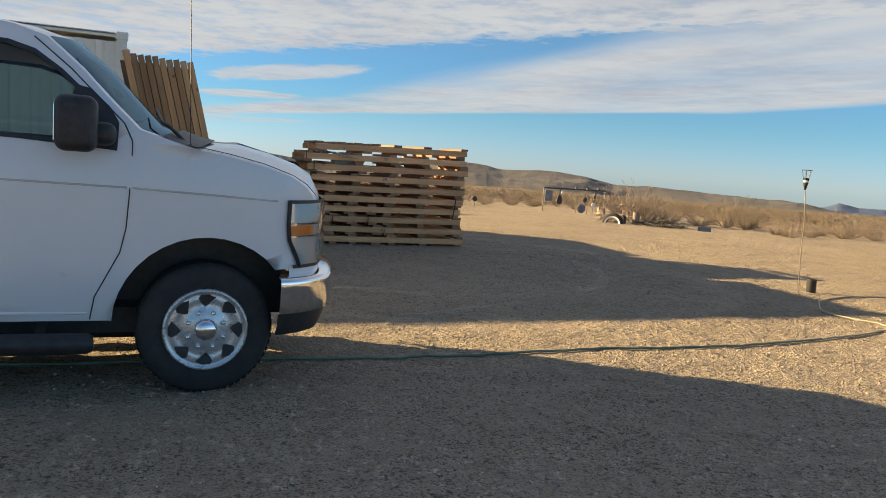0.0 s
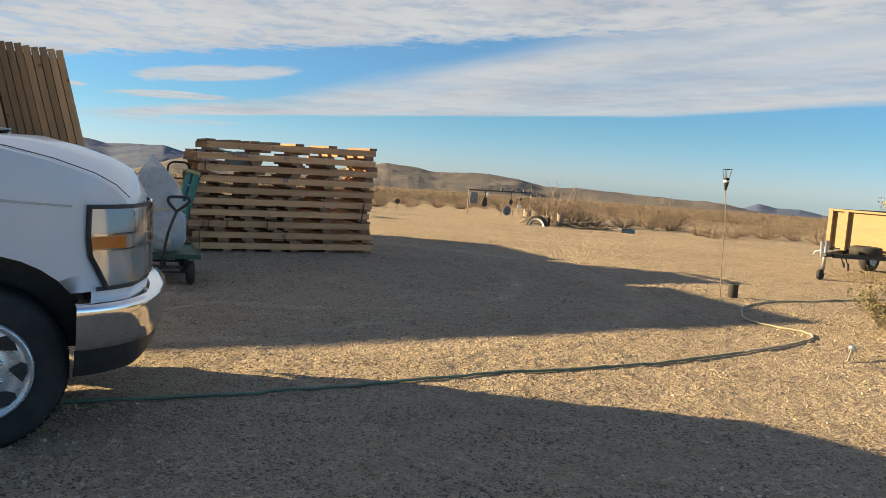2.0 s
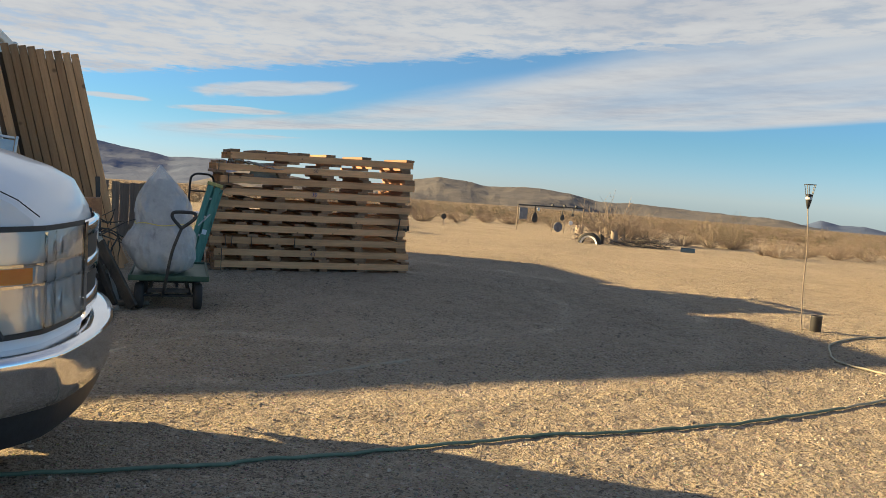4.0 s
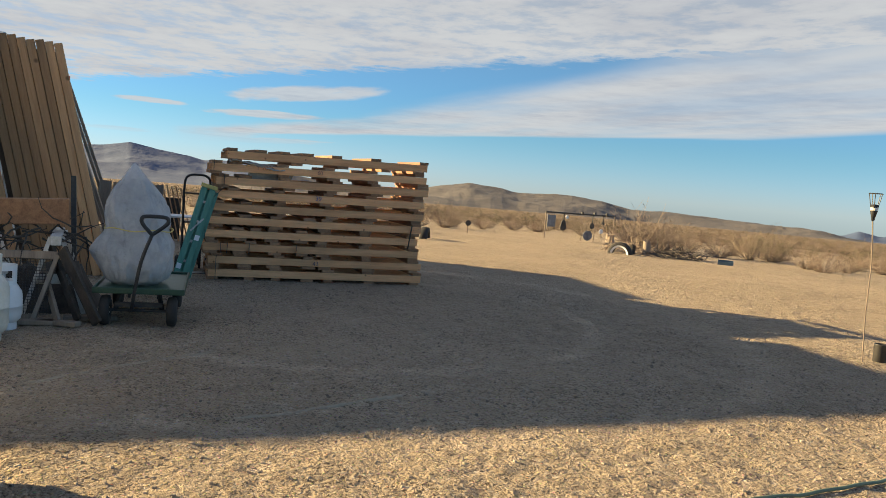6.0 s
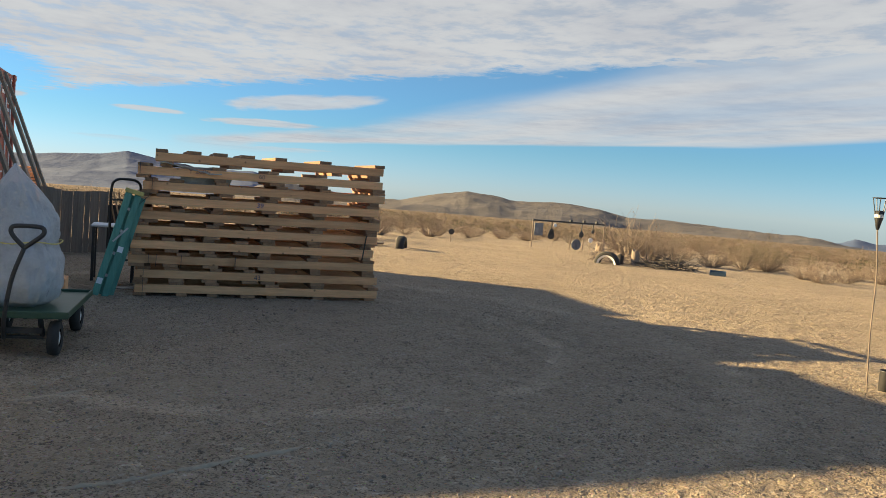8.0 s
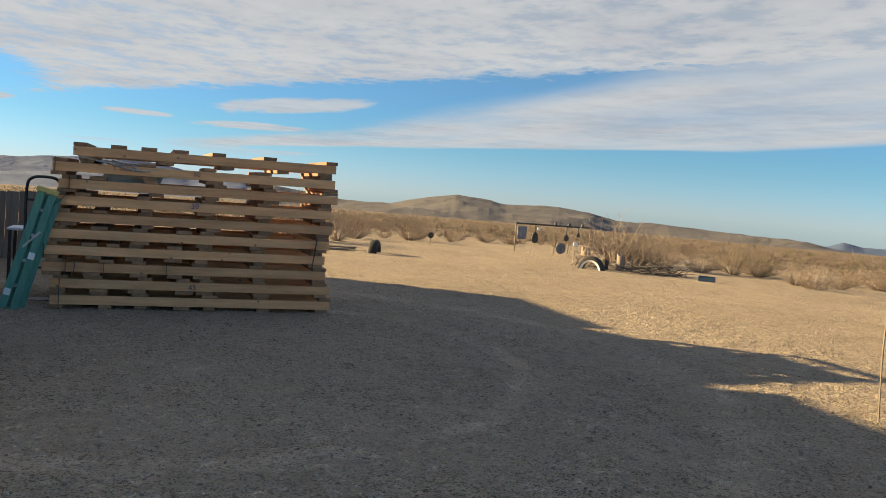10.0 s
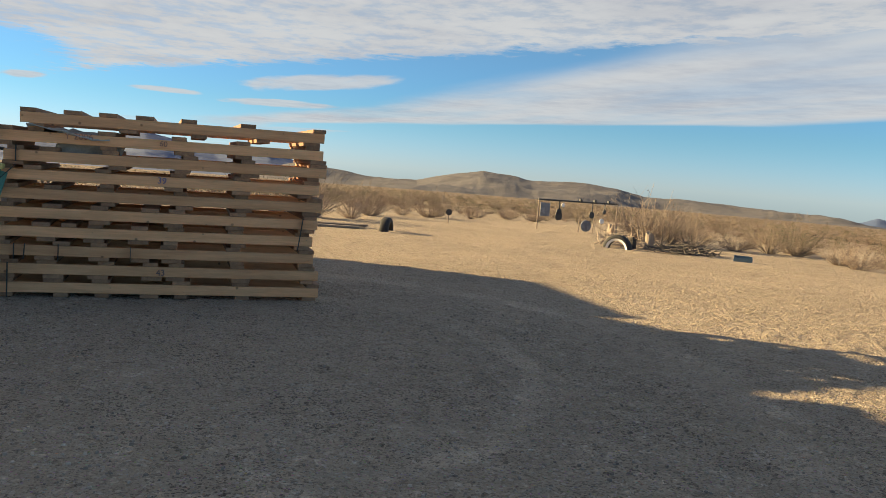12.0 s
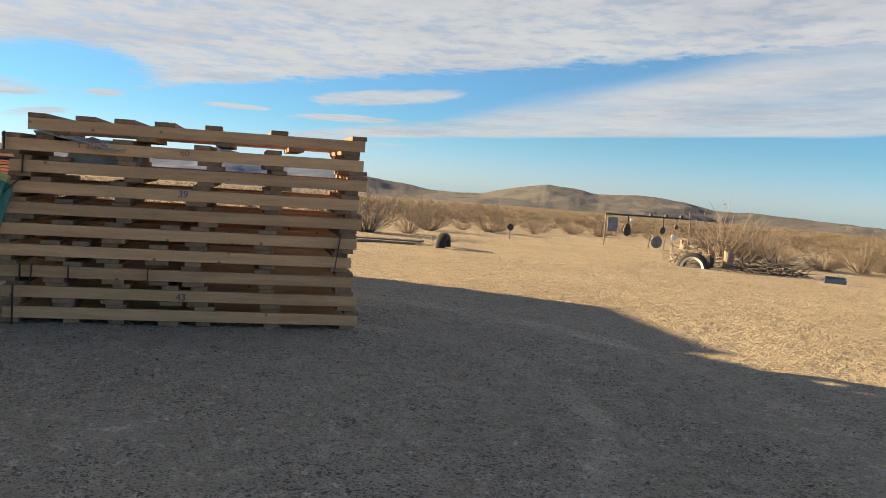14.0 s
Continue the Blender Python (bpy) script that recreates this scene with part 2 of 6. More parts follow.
    L(grain.outputs[0], h3.inputs[0])
    h3.inputs[1].default_value = 0.25
    L(h2.outputs[0], h3.inputs[2])
    bp = N("ShaderNodeBump")
    bp.inputs["Distance"].default_value = 0.03
    L(rough_part, bp.inputs["Strength"])
    h4 = N("ShaderNodeMath")
    h4.operation = "MULTIPLY_ADD"
    L(rng(clod.outputs[0], 0.42, 0.66), h4.inputs[0])
    h4.inputs[1].default_value = 1.5
    L(h3.outputs[0], h4.inputs[2])
    L(h4.outputs[0], bp.inputs["Height"])
    L(bp.outputs[0], b.inputs["Normal"])
    return m


def pane_mat(name, tint, gloss=0.03, sheen=(1, 1, 1)):
    """Thin glass: clear, with a glancing gloss."""
    m = bpy.data.materials.new(name)
    m.use_nodes = True
    nt = m.node_tree
    N, L = nt.nodes.new, nt.links.new
    tr, gl, mx, fr = N("ShaderNodeBsdfTransparent"), N("ShaderNodeBsdfGlossy"), N("ShaderNodeMixShader"), N("ShaderNodeFresnel")
    tr.inputs[0].default_value = (*tint, 1)
    gl.inputs["Roughness"].default_value = gloss
    gl.inputs[0].default_value = (*sheen, 1)
    fr.inputs[0].default_value = 1.6
    L(fr.outputs[0], mx.inputs[0])
    L(tr.outputs[0], mx.inputs[1])
    L(gl.outputs[0], mx.inputs[2])
    L(mx.outputs[0], nt.nodes["Material Output"].inputs[0])
    return m


G_DARK, G_MID, G_LIGHT = (0.45, 0.36, 0.26), (0.66, 0.54, 0.40), (0.59, 0.475, 0.345)
M = {}
M["ground"] = ground_mat()
M["pebble"] = mat("pebble", (0.13, 0.105, 0.085), (0.58, 0.48, 0.37), 3, 0.9, 0.3, fine=40, vary=0.45, island=True)
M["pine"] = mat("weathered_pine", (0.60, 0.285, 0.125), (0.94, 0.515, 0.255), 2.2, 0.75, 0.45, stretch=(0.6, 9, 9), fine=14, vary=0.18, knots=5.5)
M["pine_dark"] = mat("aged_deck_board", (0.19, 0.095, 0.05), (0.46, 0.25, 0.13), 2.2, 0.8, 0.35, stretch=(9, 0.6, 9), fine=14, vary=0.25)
M["plank"] = mat("rough_sawn_plank", (0.36, 0.19, 0.09), (0.60, 0.36, 0.185), 1.8, 0.8, 0.35, stretch=(8, 8, 0.5), fine=14, vary=0.28, knots=2.6)
# plank wood darkened to the shade seen in gaps of the row
M["plank_dark"] = mat("gap_shade_plank", (0.07, 0.045, 0.03), (0.16, 0.10, 0.06), 1.8, 0.85, 0.35, stretch=(8, 8, 0.5), fine=14, vary=0.2)
M["grey_wood"] = mat("grey_old_wood", (0.17, 0.13, 0.1), (0.36, 0.29, 0.22), 2.0, 0.85, 0.4, stretch=(8, 8, 0.7), fine=14, vary=0.2)
M["ply"] = mat("plywood", (0.26, 0.165, 0.08), (0.37, 0.25, 0.13), 1.6, 0.65, 0.2, stretch=(1, 1, 5), fine=12, vary=0.08)
M["white_paint"] = mat("white_van_paint", (0.68, 0.71, 0.76), (0.77, 0.79, 0.82), 1.5, 0.3, 0.0, fine=300, vary=0, coat=0.6)
M["cont_white"] = mat("container_white", (0.62, 0.61, 0.56), (0.76, 0.75, 0.70), 2.0, 0.5, 0.1, fine=30, vary=0)
M["cont_red"] = mat("container_red", (0.26, 0.06, 0.04), (0.42, 0.13, 0.09), 2.2, 0.6, 0.15, fine=30, vary=0)
M["steel_grey"] = mat("galvanised_steel", (0.42, 0.43, 0.44), (0.62, 0.63, 0.64), 12, 0.4, 0.1, metal=0.9)
M["black_metal"] = mat("black_painted_steel", (0.012, 0.012, 0.014), (0.05, 0.048, 0.046), 10, 0.5, 0.1)
M["rubber"] = mat("tyre_rubber", (0.014, 0.014, 0.015), (0.045, 0.043, 0.04), 9, 0.82, 0.25, fine=90)
M["chrome"] = mat("chrome", (0.78, 0.78, 0.8), (0.9, 0.9, 0.92), 6, 0.08, 0.0, metal=1.0, vary=0)
M["alu"] = mat("wheel_cover_silver", (0.56, 0.57, 0.59), (0.72, 0.73, 0.75), 14, 0.28, 0.05, metal=0.6, vary=0)
M["black_plastic"] = mat("black_plastic", (0.015, 0.015, 0.017), (0.04, 0.04, 0.042), 20, 0.5, 0.12)
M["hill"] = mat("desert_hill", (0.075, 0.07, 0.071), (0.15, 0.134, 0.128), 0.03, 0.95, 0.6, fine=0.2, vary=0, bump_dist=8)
# blue of the distant air haze is put into the mountains' base colour
M["mountain"] = mat("haze_tinted_mountain", (0.048, 0.082, 0.165), (0.075, 0.112, 0.205), 0.008, 0.95, 0.6, fine=0.03, vary=0, bump_dist=15)
M["glass"] = pane_mat("tinted_window", (0.50, 0.60, 0.58))
# sash glass: the pale blue sky reflection is painted as base colour
M["dusty_pane"] = mat("dusty_pane", (0.34, 0.42, 0.47), (0.48, 0.55, 0.60), 3, 0.2, 0.05, metal=0.3, vary=0)
M["pane"] = pane_mat("clear_pane", (0.97, 0.98, 0.98))
# opaque panes for the unseen side windows, added to stop sun passing through
M["privacy"] = mat("sun_blocking_glass", (0.012, 0.014, 0.015), (0.02, 0.022, 0.024), 3, 0.06, 0.0, vary=0, fine=200)
# gloss is coloured blue to paint in a reflection of clear sky
M["windscreen"] = pane_mat("windscreen_glass", (0.45, 0.60, 0.66), 0.02, (0.30, 0.48, 0.66))
M["lens"] = mat("headlamp_lens", (0.84, 0.85, 0.87), (0.94, 0.94, 0.95), 5, 0.10, 0.12, metal=0.6, vary=0, fine=12, bump_dist=0.01)
M["amber"] = mat("amber_reflector", (0.85, 0.20, 0.025), (0.98, 0.33, 0.06), 14, 0.2, 0.2, vary=0)
M["hose_green"] = mat("faded_green_hose", (0.10, 0.15, 0.10), (0.20, 0.25, 0.17), 6, 0.6, 0.1, vary=0)
M["hose_tan"] = mat("sun_bleached_hose", (0.30, 0.27, 0.19), (0.46, 0.42, 0.31), 6, 0.6, 0.1, vary=0)
M["green_metal"] = mat("dark_green_steel", (0.015, 0.05, 0.03), (0.04, 0.09, 0.055), 9, 0.45, 0.1)
M["plastic_wrap"] = mat("milky_plastic_sheet", (0.52, 0.54, 0.56), (0.80, 0.82, 0.84), 5, 0.3, 1.0, fine=13, vary=0, bump_dist=0.07)
M["plastic_wrap"].node_tree.nodes["Principled BSDF"].inputs["Alpha"].default_value = 0.55
M["cushion"] = mat("grey_upholstery", (0.22, 0.225, 0.235), (0.34, 0.35, 0.36), 8, 0.85, 0.2)
M["yellow_cord"] = mat("yellow_cord", (0.5, 0.40, 0.12), (0.62, 0.52, 0.2), 30, 0.7, 0.1)
M["tank_white"] = mat("aged_white_enamel", (0.60, 0.58, 0.50), (0.76, 0.75, 0.68), 5, 0.45, 0.1, fine=40)
M["tank_new"] = mat("white_enamel", (0.70, 0.70, 0.70), (0.80, 0.80, 0.80), 5, 0.4, 0.05)
M["label_grey"] = mat("printed_label", (0.30, 0.32, 0.33), (0.5, 0.52, 0.53), 60, 0.6, 0)
M["ladder_green"] = mat("green_fibreglass", (0.05, 0.19, 0.15), (0.13, 0.33, 0.26), 5, 0.5, 0.1, stretch=(6, 6, 1), vary=0.05)
M["white_wood"] = mat("flaking_white_paint", (0.42, 0.40, 0.36), (0.72, 0.71, 0.67), 14, 0.7, 0.3)
M["charred"] = mat("blackened_wood", (0.018, 0.016, 0.015), (0.10, 0.085, 0.07), 7, 0.85, 0.4)
M["paper"] = mat("white_paper", (0.72, 0.74, 0.76), (0.82, 0.83, 0.84), 10, 0.8, 0.05)
M["twig"] = mat("dry_twig", (0.16, 0.125, 0.098), (0.37, 0.295, 0.23), 6, 0.9, 0.2, vary=0.25)
M["leaf_dry"] = mat("dry_leaf", (0.10, 0.07, 0.053), (0.265, 0.185, 0.135), 2, 0.85, 0.0, vary=0.6, island=True)
M["leaf_olive"] = mat("olive_leaf", (0.055, 0.052, 0.026), (0.13, 0.115, 0.055), 2, 0.7, 0.0, vary=0.5, island=True)
M["leaf_creosote"] = mat("creosote_leaf", (0.11, 0.10, 0.03), (0.22, 0.19, 0.07), 3, 0.6, 0.0, vary=0.2)
M["target_steel"] = mat("lead_splashed_steel", (0.07, 0.08, 0.10), (0.24, 0.26, 0.29), 9, 0.5, 0.1)
M["blue_plastic"] = mat("blue_plastic", (0.035, 0.08, 0.14), (0.07, 0.13, 0.2), 8, 0.5, 0.1)
M["ink"] = mat("marker_ink", (0.05, 0.04, 0.06), (0.10, 0.08, 0.09), 40, 0.7, 0)
M["ink_blue"] = mat("blue_marker_ink", (0.06, 0.07, 0.2), (0.09, 0.1, 0.26), 40, 0.7, 0)
M["ink_red"] = mat("faded_red_ink", (0.30, 0.13, 0.09), (0.4, 0.2, 0.14), 40, 0.7, 0)
M["strap"] = mat("black_strap", (0.012, 0.012, 0.013), (0.03, 0.03, 0.03), 20, 0.45, 0.05)
M["tarp"] = mat("grey_tarp", (0.28, 0.265, 0.235), (0.48, 0.46, 0.41), 7, 0.95, 0.3, spec=0.1)


# ---- building helpers ----
def mesh(name, bm, material, smooth=False):
    me = bpy.data.meshes.new(name)
    bm.to_mesh(me)
    bm.free()
    for m in (material if isinstance(material, (list, tuple)) else [material]):
        me.materials.append(M[m] if isinstance(m, str) else m)
    if smooth:
        me.shade_smooth()
    return me


def part(name, bm, material, parent=None, label="", smooth=False, at=None):
    """Links a bmesh as one mesh object under its thing."""
    ob = new(name, mesh(name, bm, material, smooth))
    if parent is not None:
        ob.parent = parent
    if at is not None:
        ob.matrix_basis = at
    if label:
        ob["label"] = label
    return ob


def thing(name, label, category, group="", kind="", at=None):
    ob = new(name)
    ob.empty_display_size = 0.1
    if at is not None:
        ob.matrix_basis = at
    return tagged(ob, label, category, group, kind)


def box(sx, sy, sz, cx=0, cy=0, cz=0, bevel=0.0, bm=None, m=None, seg=1):
    """A box of that size round the centre, added to bm."""
    own = bmesh.new()
    bmesh.ops.create_cube(own, size=1.0, matrix=Matrix.Diagonal((sx, sy, sz, 1)))
    if bevel:
        bmesh.ops.bevel(own, geom=own.edges[:], offset=bevel, segments=seg, affect="EDGES", profile=0.5)
    bmesh.ops.transform(own, matrix=(m or Matrix.Identity(4)) @ Matrix.Translation((cx, cy, cz)), verts=own.verts)
    return join(bm, own)


def join(bm, own):
    if bm is None:
        return own
    me = bpy.data.meshes.new("tmp")
    own.to_mesh(me)
    own.free()
    bm.from_mesh(me)
    bpy.data.meshes.remove(me)
    return bm


def beam(p, q, w, h, bm=None, bevel=0.0, up=(0, 0, 1)):
    """A bar of section w x h from p to q."""
    p, q = Vector(p), Vector(q)
    d = q - p
    x = d.normalized()
    z = Vector(up)
    if abs(x.dot(z)) > 0.98:
        z = Vector((0, 1, 0))
    y = z.cross(x).normalized()
    z = x.cross(y)
    m = Matrix((x, y, z)).transposed().to_4x4()
    m.translation = (p + q) / 2
    return box(d.length, w, h, bevel=bevel, bm=bm, m=m)


def lathe(profile, seg=32, axis="Z", bm=None, m=None):
    """Turns a line of (radius, height) round an axis."""
    own = bmesh.new()
    rings = []
    for r, h in profile:
        if r < 1e-5:
            rings.append([own.verts.new((0, 0, h))])
        else:
            rings.append([own.verts.new((r * math.cos(2 * math.pi * i / seg), r * math.sin(2 * math.pi * i / seg), h)) for i in range(seg)])
    for a, b in zip(rings, rings[1:]):
        for i in range(seg):
            j = (i + 1) % seg
            if len(a) == 1 and len(b) == 1:
                continue
            if len(a) == 1:
                own.faces.new((a[0], b[j], b[i]))
            elif len(b) == 1:
                own.faces.new((a[i], a[j], b[0]))
            else:
                own.faces.new((a[i], a[j], b[j], b[i]))
    turn = {"Z": Matrix.Identity(4), "Y": pose(0, 0, 0, 90, 0, 0), "X": pose(0, 0, 0, 0, 90, 0)}[axis]
    bmesh.ops.transform(own, matrix=(m or Matrix.Identity(4)) @ turn, verts=own.verts)
    bmesh.ops.recalc_face_normals(own, faces=own.faces)
    return join(bm, own)


def tube(points, r, seg=8, bm=None, r_end=None):
    """A round bar along a line of points."""
    own = bmesh.new()
    pts = [Vector(p) for p in points]
    rings, side = [], None
    for i, p in enumerate(pts):
        d = (pts[min(i + 1, len(pts) - 1)] - pts[max(i - 1, 0)]).normalized()
        ref = side if side is not None else (Vector((0, 0, 1)) if abs(d.z) < 0.9 else Vector((1, 0, 0)))
        a = (ref - d * ref.dot(d)).normalized()
        side, b = a, d.cross(a)
        rr = r if r_end is None else r + (r_end - r) * i / (len(pts) - 1)
        rings.append([own.verts.new(p + (a * math.cos(2 * math.pi * k / seg) + b * math.sin(2 * math.pi * k / seg)) * rr) for k in range(seg)])
    for a, b in zip(rings, rings[1:]):
        for k in range(seg):
            own.faces.new((a[k], a[(k + 1) % seg], b[(k + 1) % seg], b[k]))
    own.faces.new(rings[0][::-1])
    own.faces.new(rings[-1])
    return join(bm, own)


def smooth_line(points, n=8):
    """A soft curve through points."""
    p = [Vector(q) for q in points]
    out = []
    for i in range(len(p) - 1):
        a, b, c, d = p[max(i - 1, 0)], p[i], p[i + 1], p[min(i + 2, len(p) - 1)]
        for k in range(n):
            t = k / n
            out.append(0.5 * (2 * b + (c - a) * t + (2 * a - 5 * b + 4 * c - d) * t * t + (3 * b - a - 3 * c + d) * t ** 3))
    return out + [p[-1]]


# ---- ground ----
def level(x, y):
    """Height of the ground: level round the yard, then falling gently away."""
    r = math.hypot(x - 5, y - 11)
    z = -0.026 * max(0.0, r - 13) - 0.03 * max(0.0, min(1.0, (y - 4.9) / 1.5))
    n = noise.fractal(Vector((x * 0.35, y * 0.35, 0)), 1.0, 2.0, 3)
    if r < 15:
        z += 0.010 * min(1.0, (15 - r) / 3) * noise.fractal(Vector((x * 2.2, y * 2.2, 9)), 1.0, 2.0, 3)
    return z + 0.012 * n + min(0.25, max(0, r - 16) * 0.01) * noise.fractal(Vector((x * 0.07, y * 0.07, 4)), 1.0, 2.0, 3)


LANES = ((4.0, 11.0, 4.47, 0.20), (4.0, 11.0, 2.85, 0.17))
FINE_X, FINE_Y = (-1.5, 12.5), (2.3, 17.0)
LATTICE = np.random.RandomState(17).rand(256, 256)


def lumps(x, y, cell, seed):
    """Soft random lumps of that width, from 0 to 1."""
    x, y = np.asarray(x) / cell + seed * 37.3, np.asarray(y) / cell + seed * 91.7
    i, j = np.floor(x).astype(int), np.floor(y).astype(int)
    f, g = x - i, y - j
    f, g = f * f * (3 - 2 * f), g * g * (3 - 2 * g)
    at = lambda a, c: LATTICE[a % 256, c % 256]
    return (at(i, j) * (1 - f) + at(i + 1, j) * f) * (1 - g) + (at(i, j + 1) * (1 - f) + at(i + 1, j + 1) * f) * g


def relief(x, y):
    """Clods and hollows of the loose gravel, flattened where wheels have rolled."""
    x, y = np.asarray(x, float), np.asarray(y, float)
    clod = np.clip((lumps(x, y, 0.115, 1) * 0.6 + lumps(x, y, 0.062, 2) * 0.4 - 0.52) / 0.25, 0, 1)
    h = 0.009 * clod + 0.006 * (lumps(x, y, 0.065, 3) - 0.5) + 0.008 * (lumps(x, y, 0.27, 4) - 0.5)
    h = h * (0.55 + 0.9 * lumps(x, y, 0.9, 5))
    for cx, cy, radius, half in LANES:
        off = np.abs(np.hypot(x - cx, y - cy) - radius)
        h = h * (1 - 0.6 * np.clip((half - off) / (0.5 * half), 0, 1))
    edge = np.minimum(np.minimum(x - FINE_X[0], FINE_X[1] - x), np.minimum(y - FINE_Y[0], FINE_Y[1] - y))
    return h * np.clip(edge / 1.5, 0, 1)


def spaced(lo, hi, step, reach):
    """Even steps from lo to hi, then ever longer ones out to the horizon."""
    mid = list(np.arange(lo, hi, step))
    left, right, d = [], [], step
    while d < reach:
        left.append(lo - d)
        right.append(hi + d)
        d = d * 1.09 + step
    return np.array(left[::-1] + mid + right)


def build_ground():
    xs, ys = spaced(*FINE_X, 0.03, 4800), spaced(*FINE_Y, 0.03, 4800)
    X, Y = np.meshgrid(xs, ys)
    Z = np.array([level(x, y) for x, y in zip(X.ravel().tolist(), Y.ravel().tolist())]) + relief(X, Y).ravel()
    nx, ny = len(xs), len(ys)
    a = (np.arange(ny - 1)[:, None] * nx + np.arange(nx - 1)[None, :]).ravel()
    quads = np.stack((a, a + 1, a + nx + 1, a + nx), 1).ravel()
    me = bpy.data.meshes.new("ground")
    me.vertices.add(nx * ny)
    me.vertices.foreach_set("co", np.stack((X.ravel(), Y.ravel(), Z), 1).ravel())
    me.loops.add(len(quads))
    me.loops.foreach_set("vertex_index", quads)
    me.polygons.add(len(a))
    me.polygons.foreach_set("loop_start", np.arange(0, len(quads), 4))
    me.update(calc_edges=True)
    me.validate()
    me.materials.append(M["ground"])
    me.shade_smooth()
    tagged(new("ground", me), "dry tan sandy gravel yard with tyre tracks and pebbles", "ground", kind="structure")


build_ground()

RIDGE = [(-30, 0.2), (-12, 0.2), (-7.8, 0.3), (-6.3, 0.55), (-4.9, 0.7), (-3.5, 0.8), (-1.9, 1.12), (0, 0.75), (1.8, 0.5), (3, 0.3), (5, 0.5), (6.5, 0.5), (8.8, -0.25), (12, -1.3), (46, -1.6), (48.0, -1.2), (48.9, -0.83), (50.1, -1.1), (51.5, -1.0), (53, -1.3), (90, -1.2)]
HILL = [(-20, -2), (4, -1.6), (7, -0.6), (8.8, -0.25), (10.9, -0.55), (14.3, -0.78), (17.3, -0.8), (19.8, -0.3), (22.2, 0.17), (24.7, 0.0), (25.9, -0.15), (28.8, -0.08), (32, -0.2), (34, -0.63), (38, -0.68), (40.5, -0.85), (42.6, -0.78), (45, -1.08), (47.4, -1.3), (52, -1.7), (80, -2)]


def build_hills(name, table, r0, r1, material, label, rough):
    bm = bmesh.new()
    az, el = [a for a, _ in table], [e for _, e in table]
    n, k = 700, 26
    rows = []
    for i in range(n + 1):
        a = az[0] + (az[-1] - az[0]) * i / n
        e = float(np.interp(a, az, el))
        row = []
        for j in range(k + 1):
            f = j / k
            r = r0 + (r1 - r0) * f
            x, y = math.sin(radians(a)) * r, math.cos(radians(a)) * r
            top = math.tan(radians(e)) * r1 + 1.5
            base = -0.026 * r - 3
            shape = f ** 1.6
            rid = noise.fractal(Vector((x * rough, y * rough, 2)), 0.9, 2.1, 5)
            z = base + (top - base) * shape + rid * (r1 - r0) * 0.024 * f * (1.15 - f) * 4 * 0.5 + rid * 2.0 * (f > 0.97) * r1 / 4000
            row.append(bm.verts.new((x, y, z)))
        rows.append(row)
    for a, b in zip(rows, rows[1:]):
        for j in range(k):
            bm.faces.new((a[j], b[j], b[j + 1], a[j + 1]))
    ob = part(name, bm, material, smooth=True)
    tagged(ob, label, "hills", kind="structure")


build_hills("backdrop_mountains", RIDGE, 3000, 4600, "mountain", "desert mountains on the horizon, coloured blue-grey for haze", 0.0018)
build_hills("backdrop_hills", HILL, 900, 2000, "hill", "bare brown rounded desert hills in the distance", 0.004)


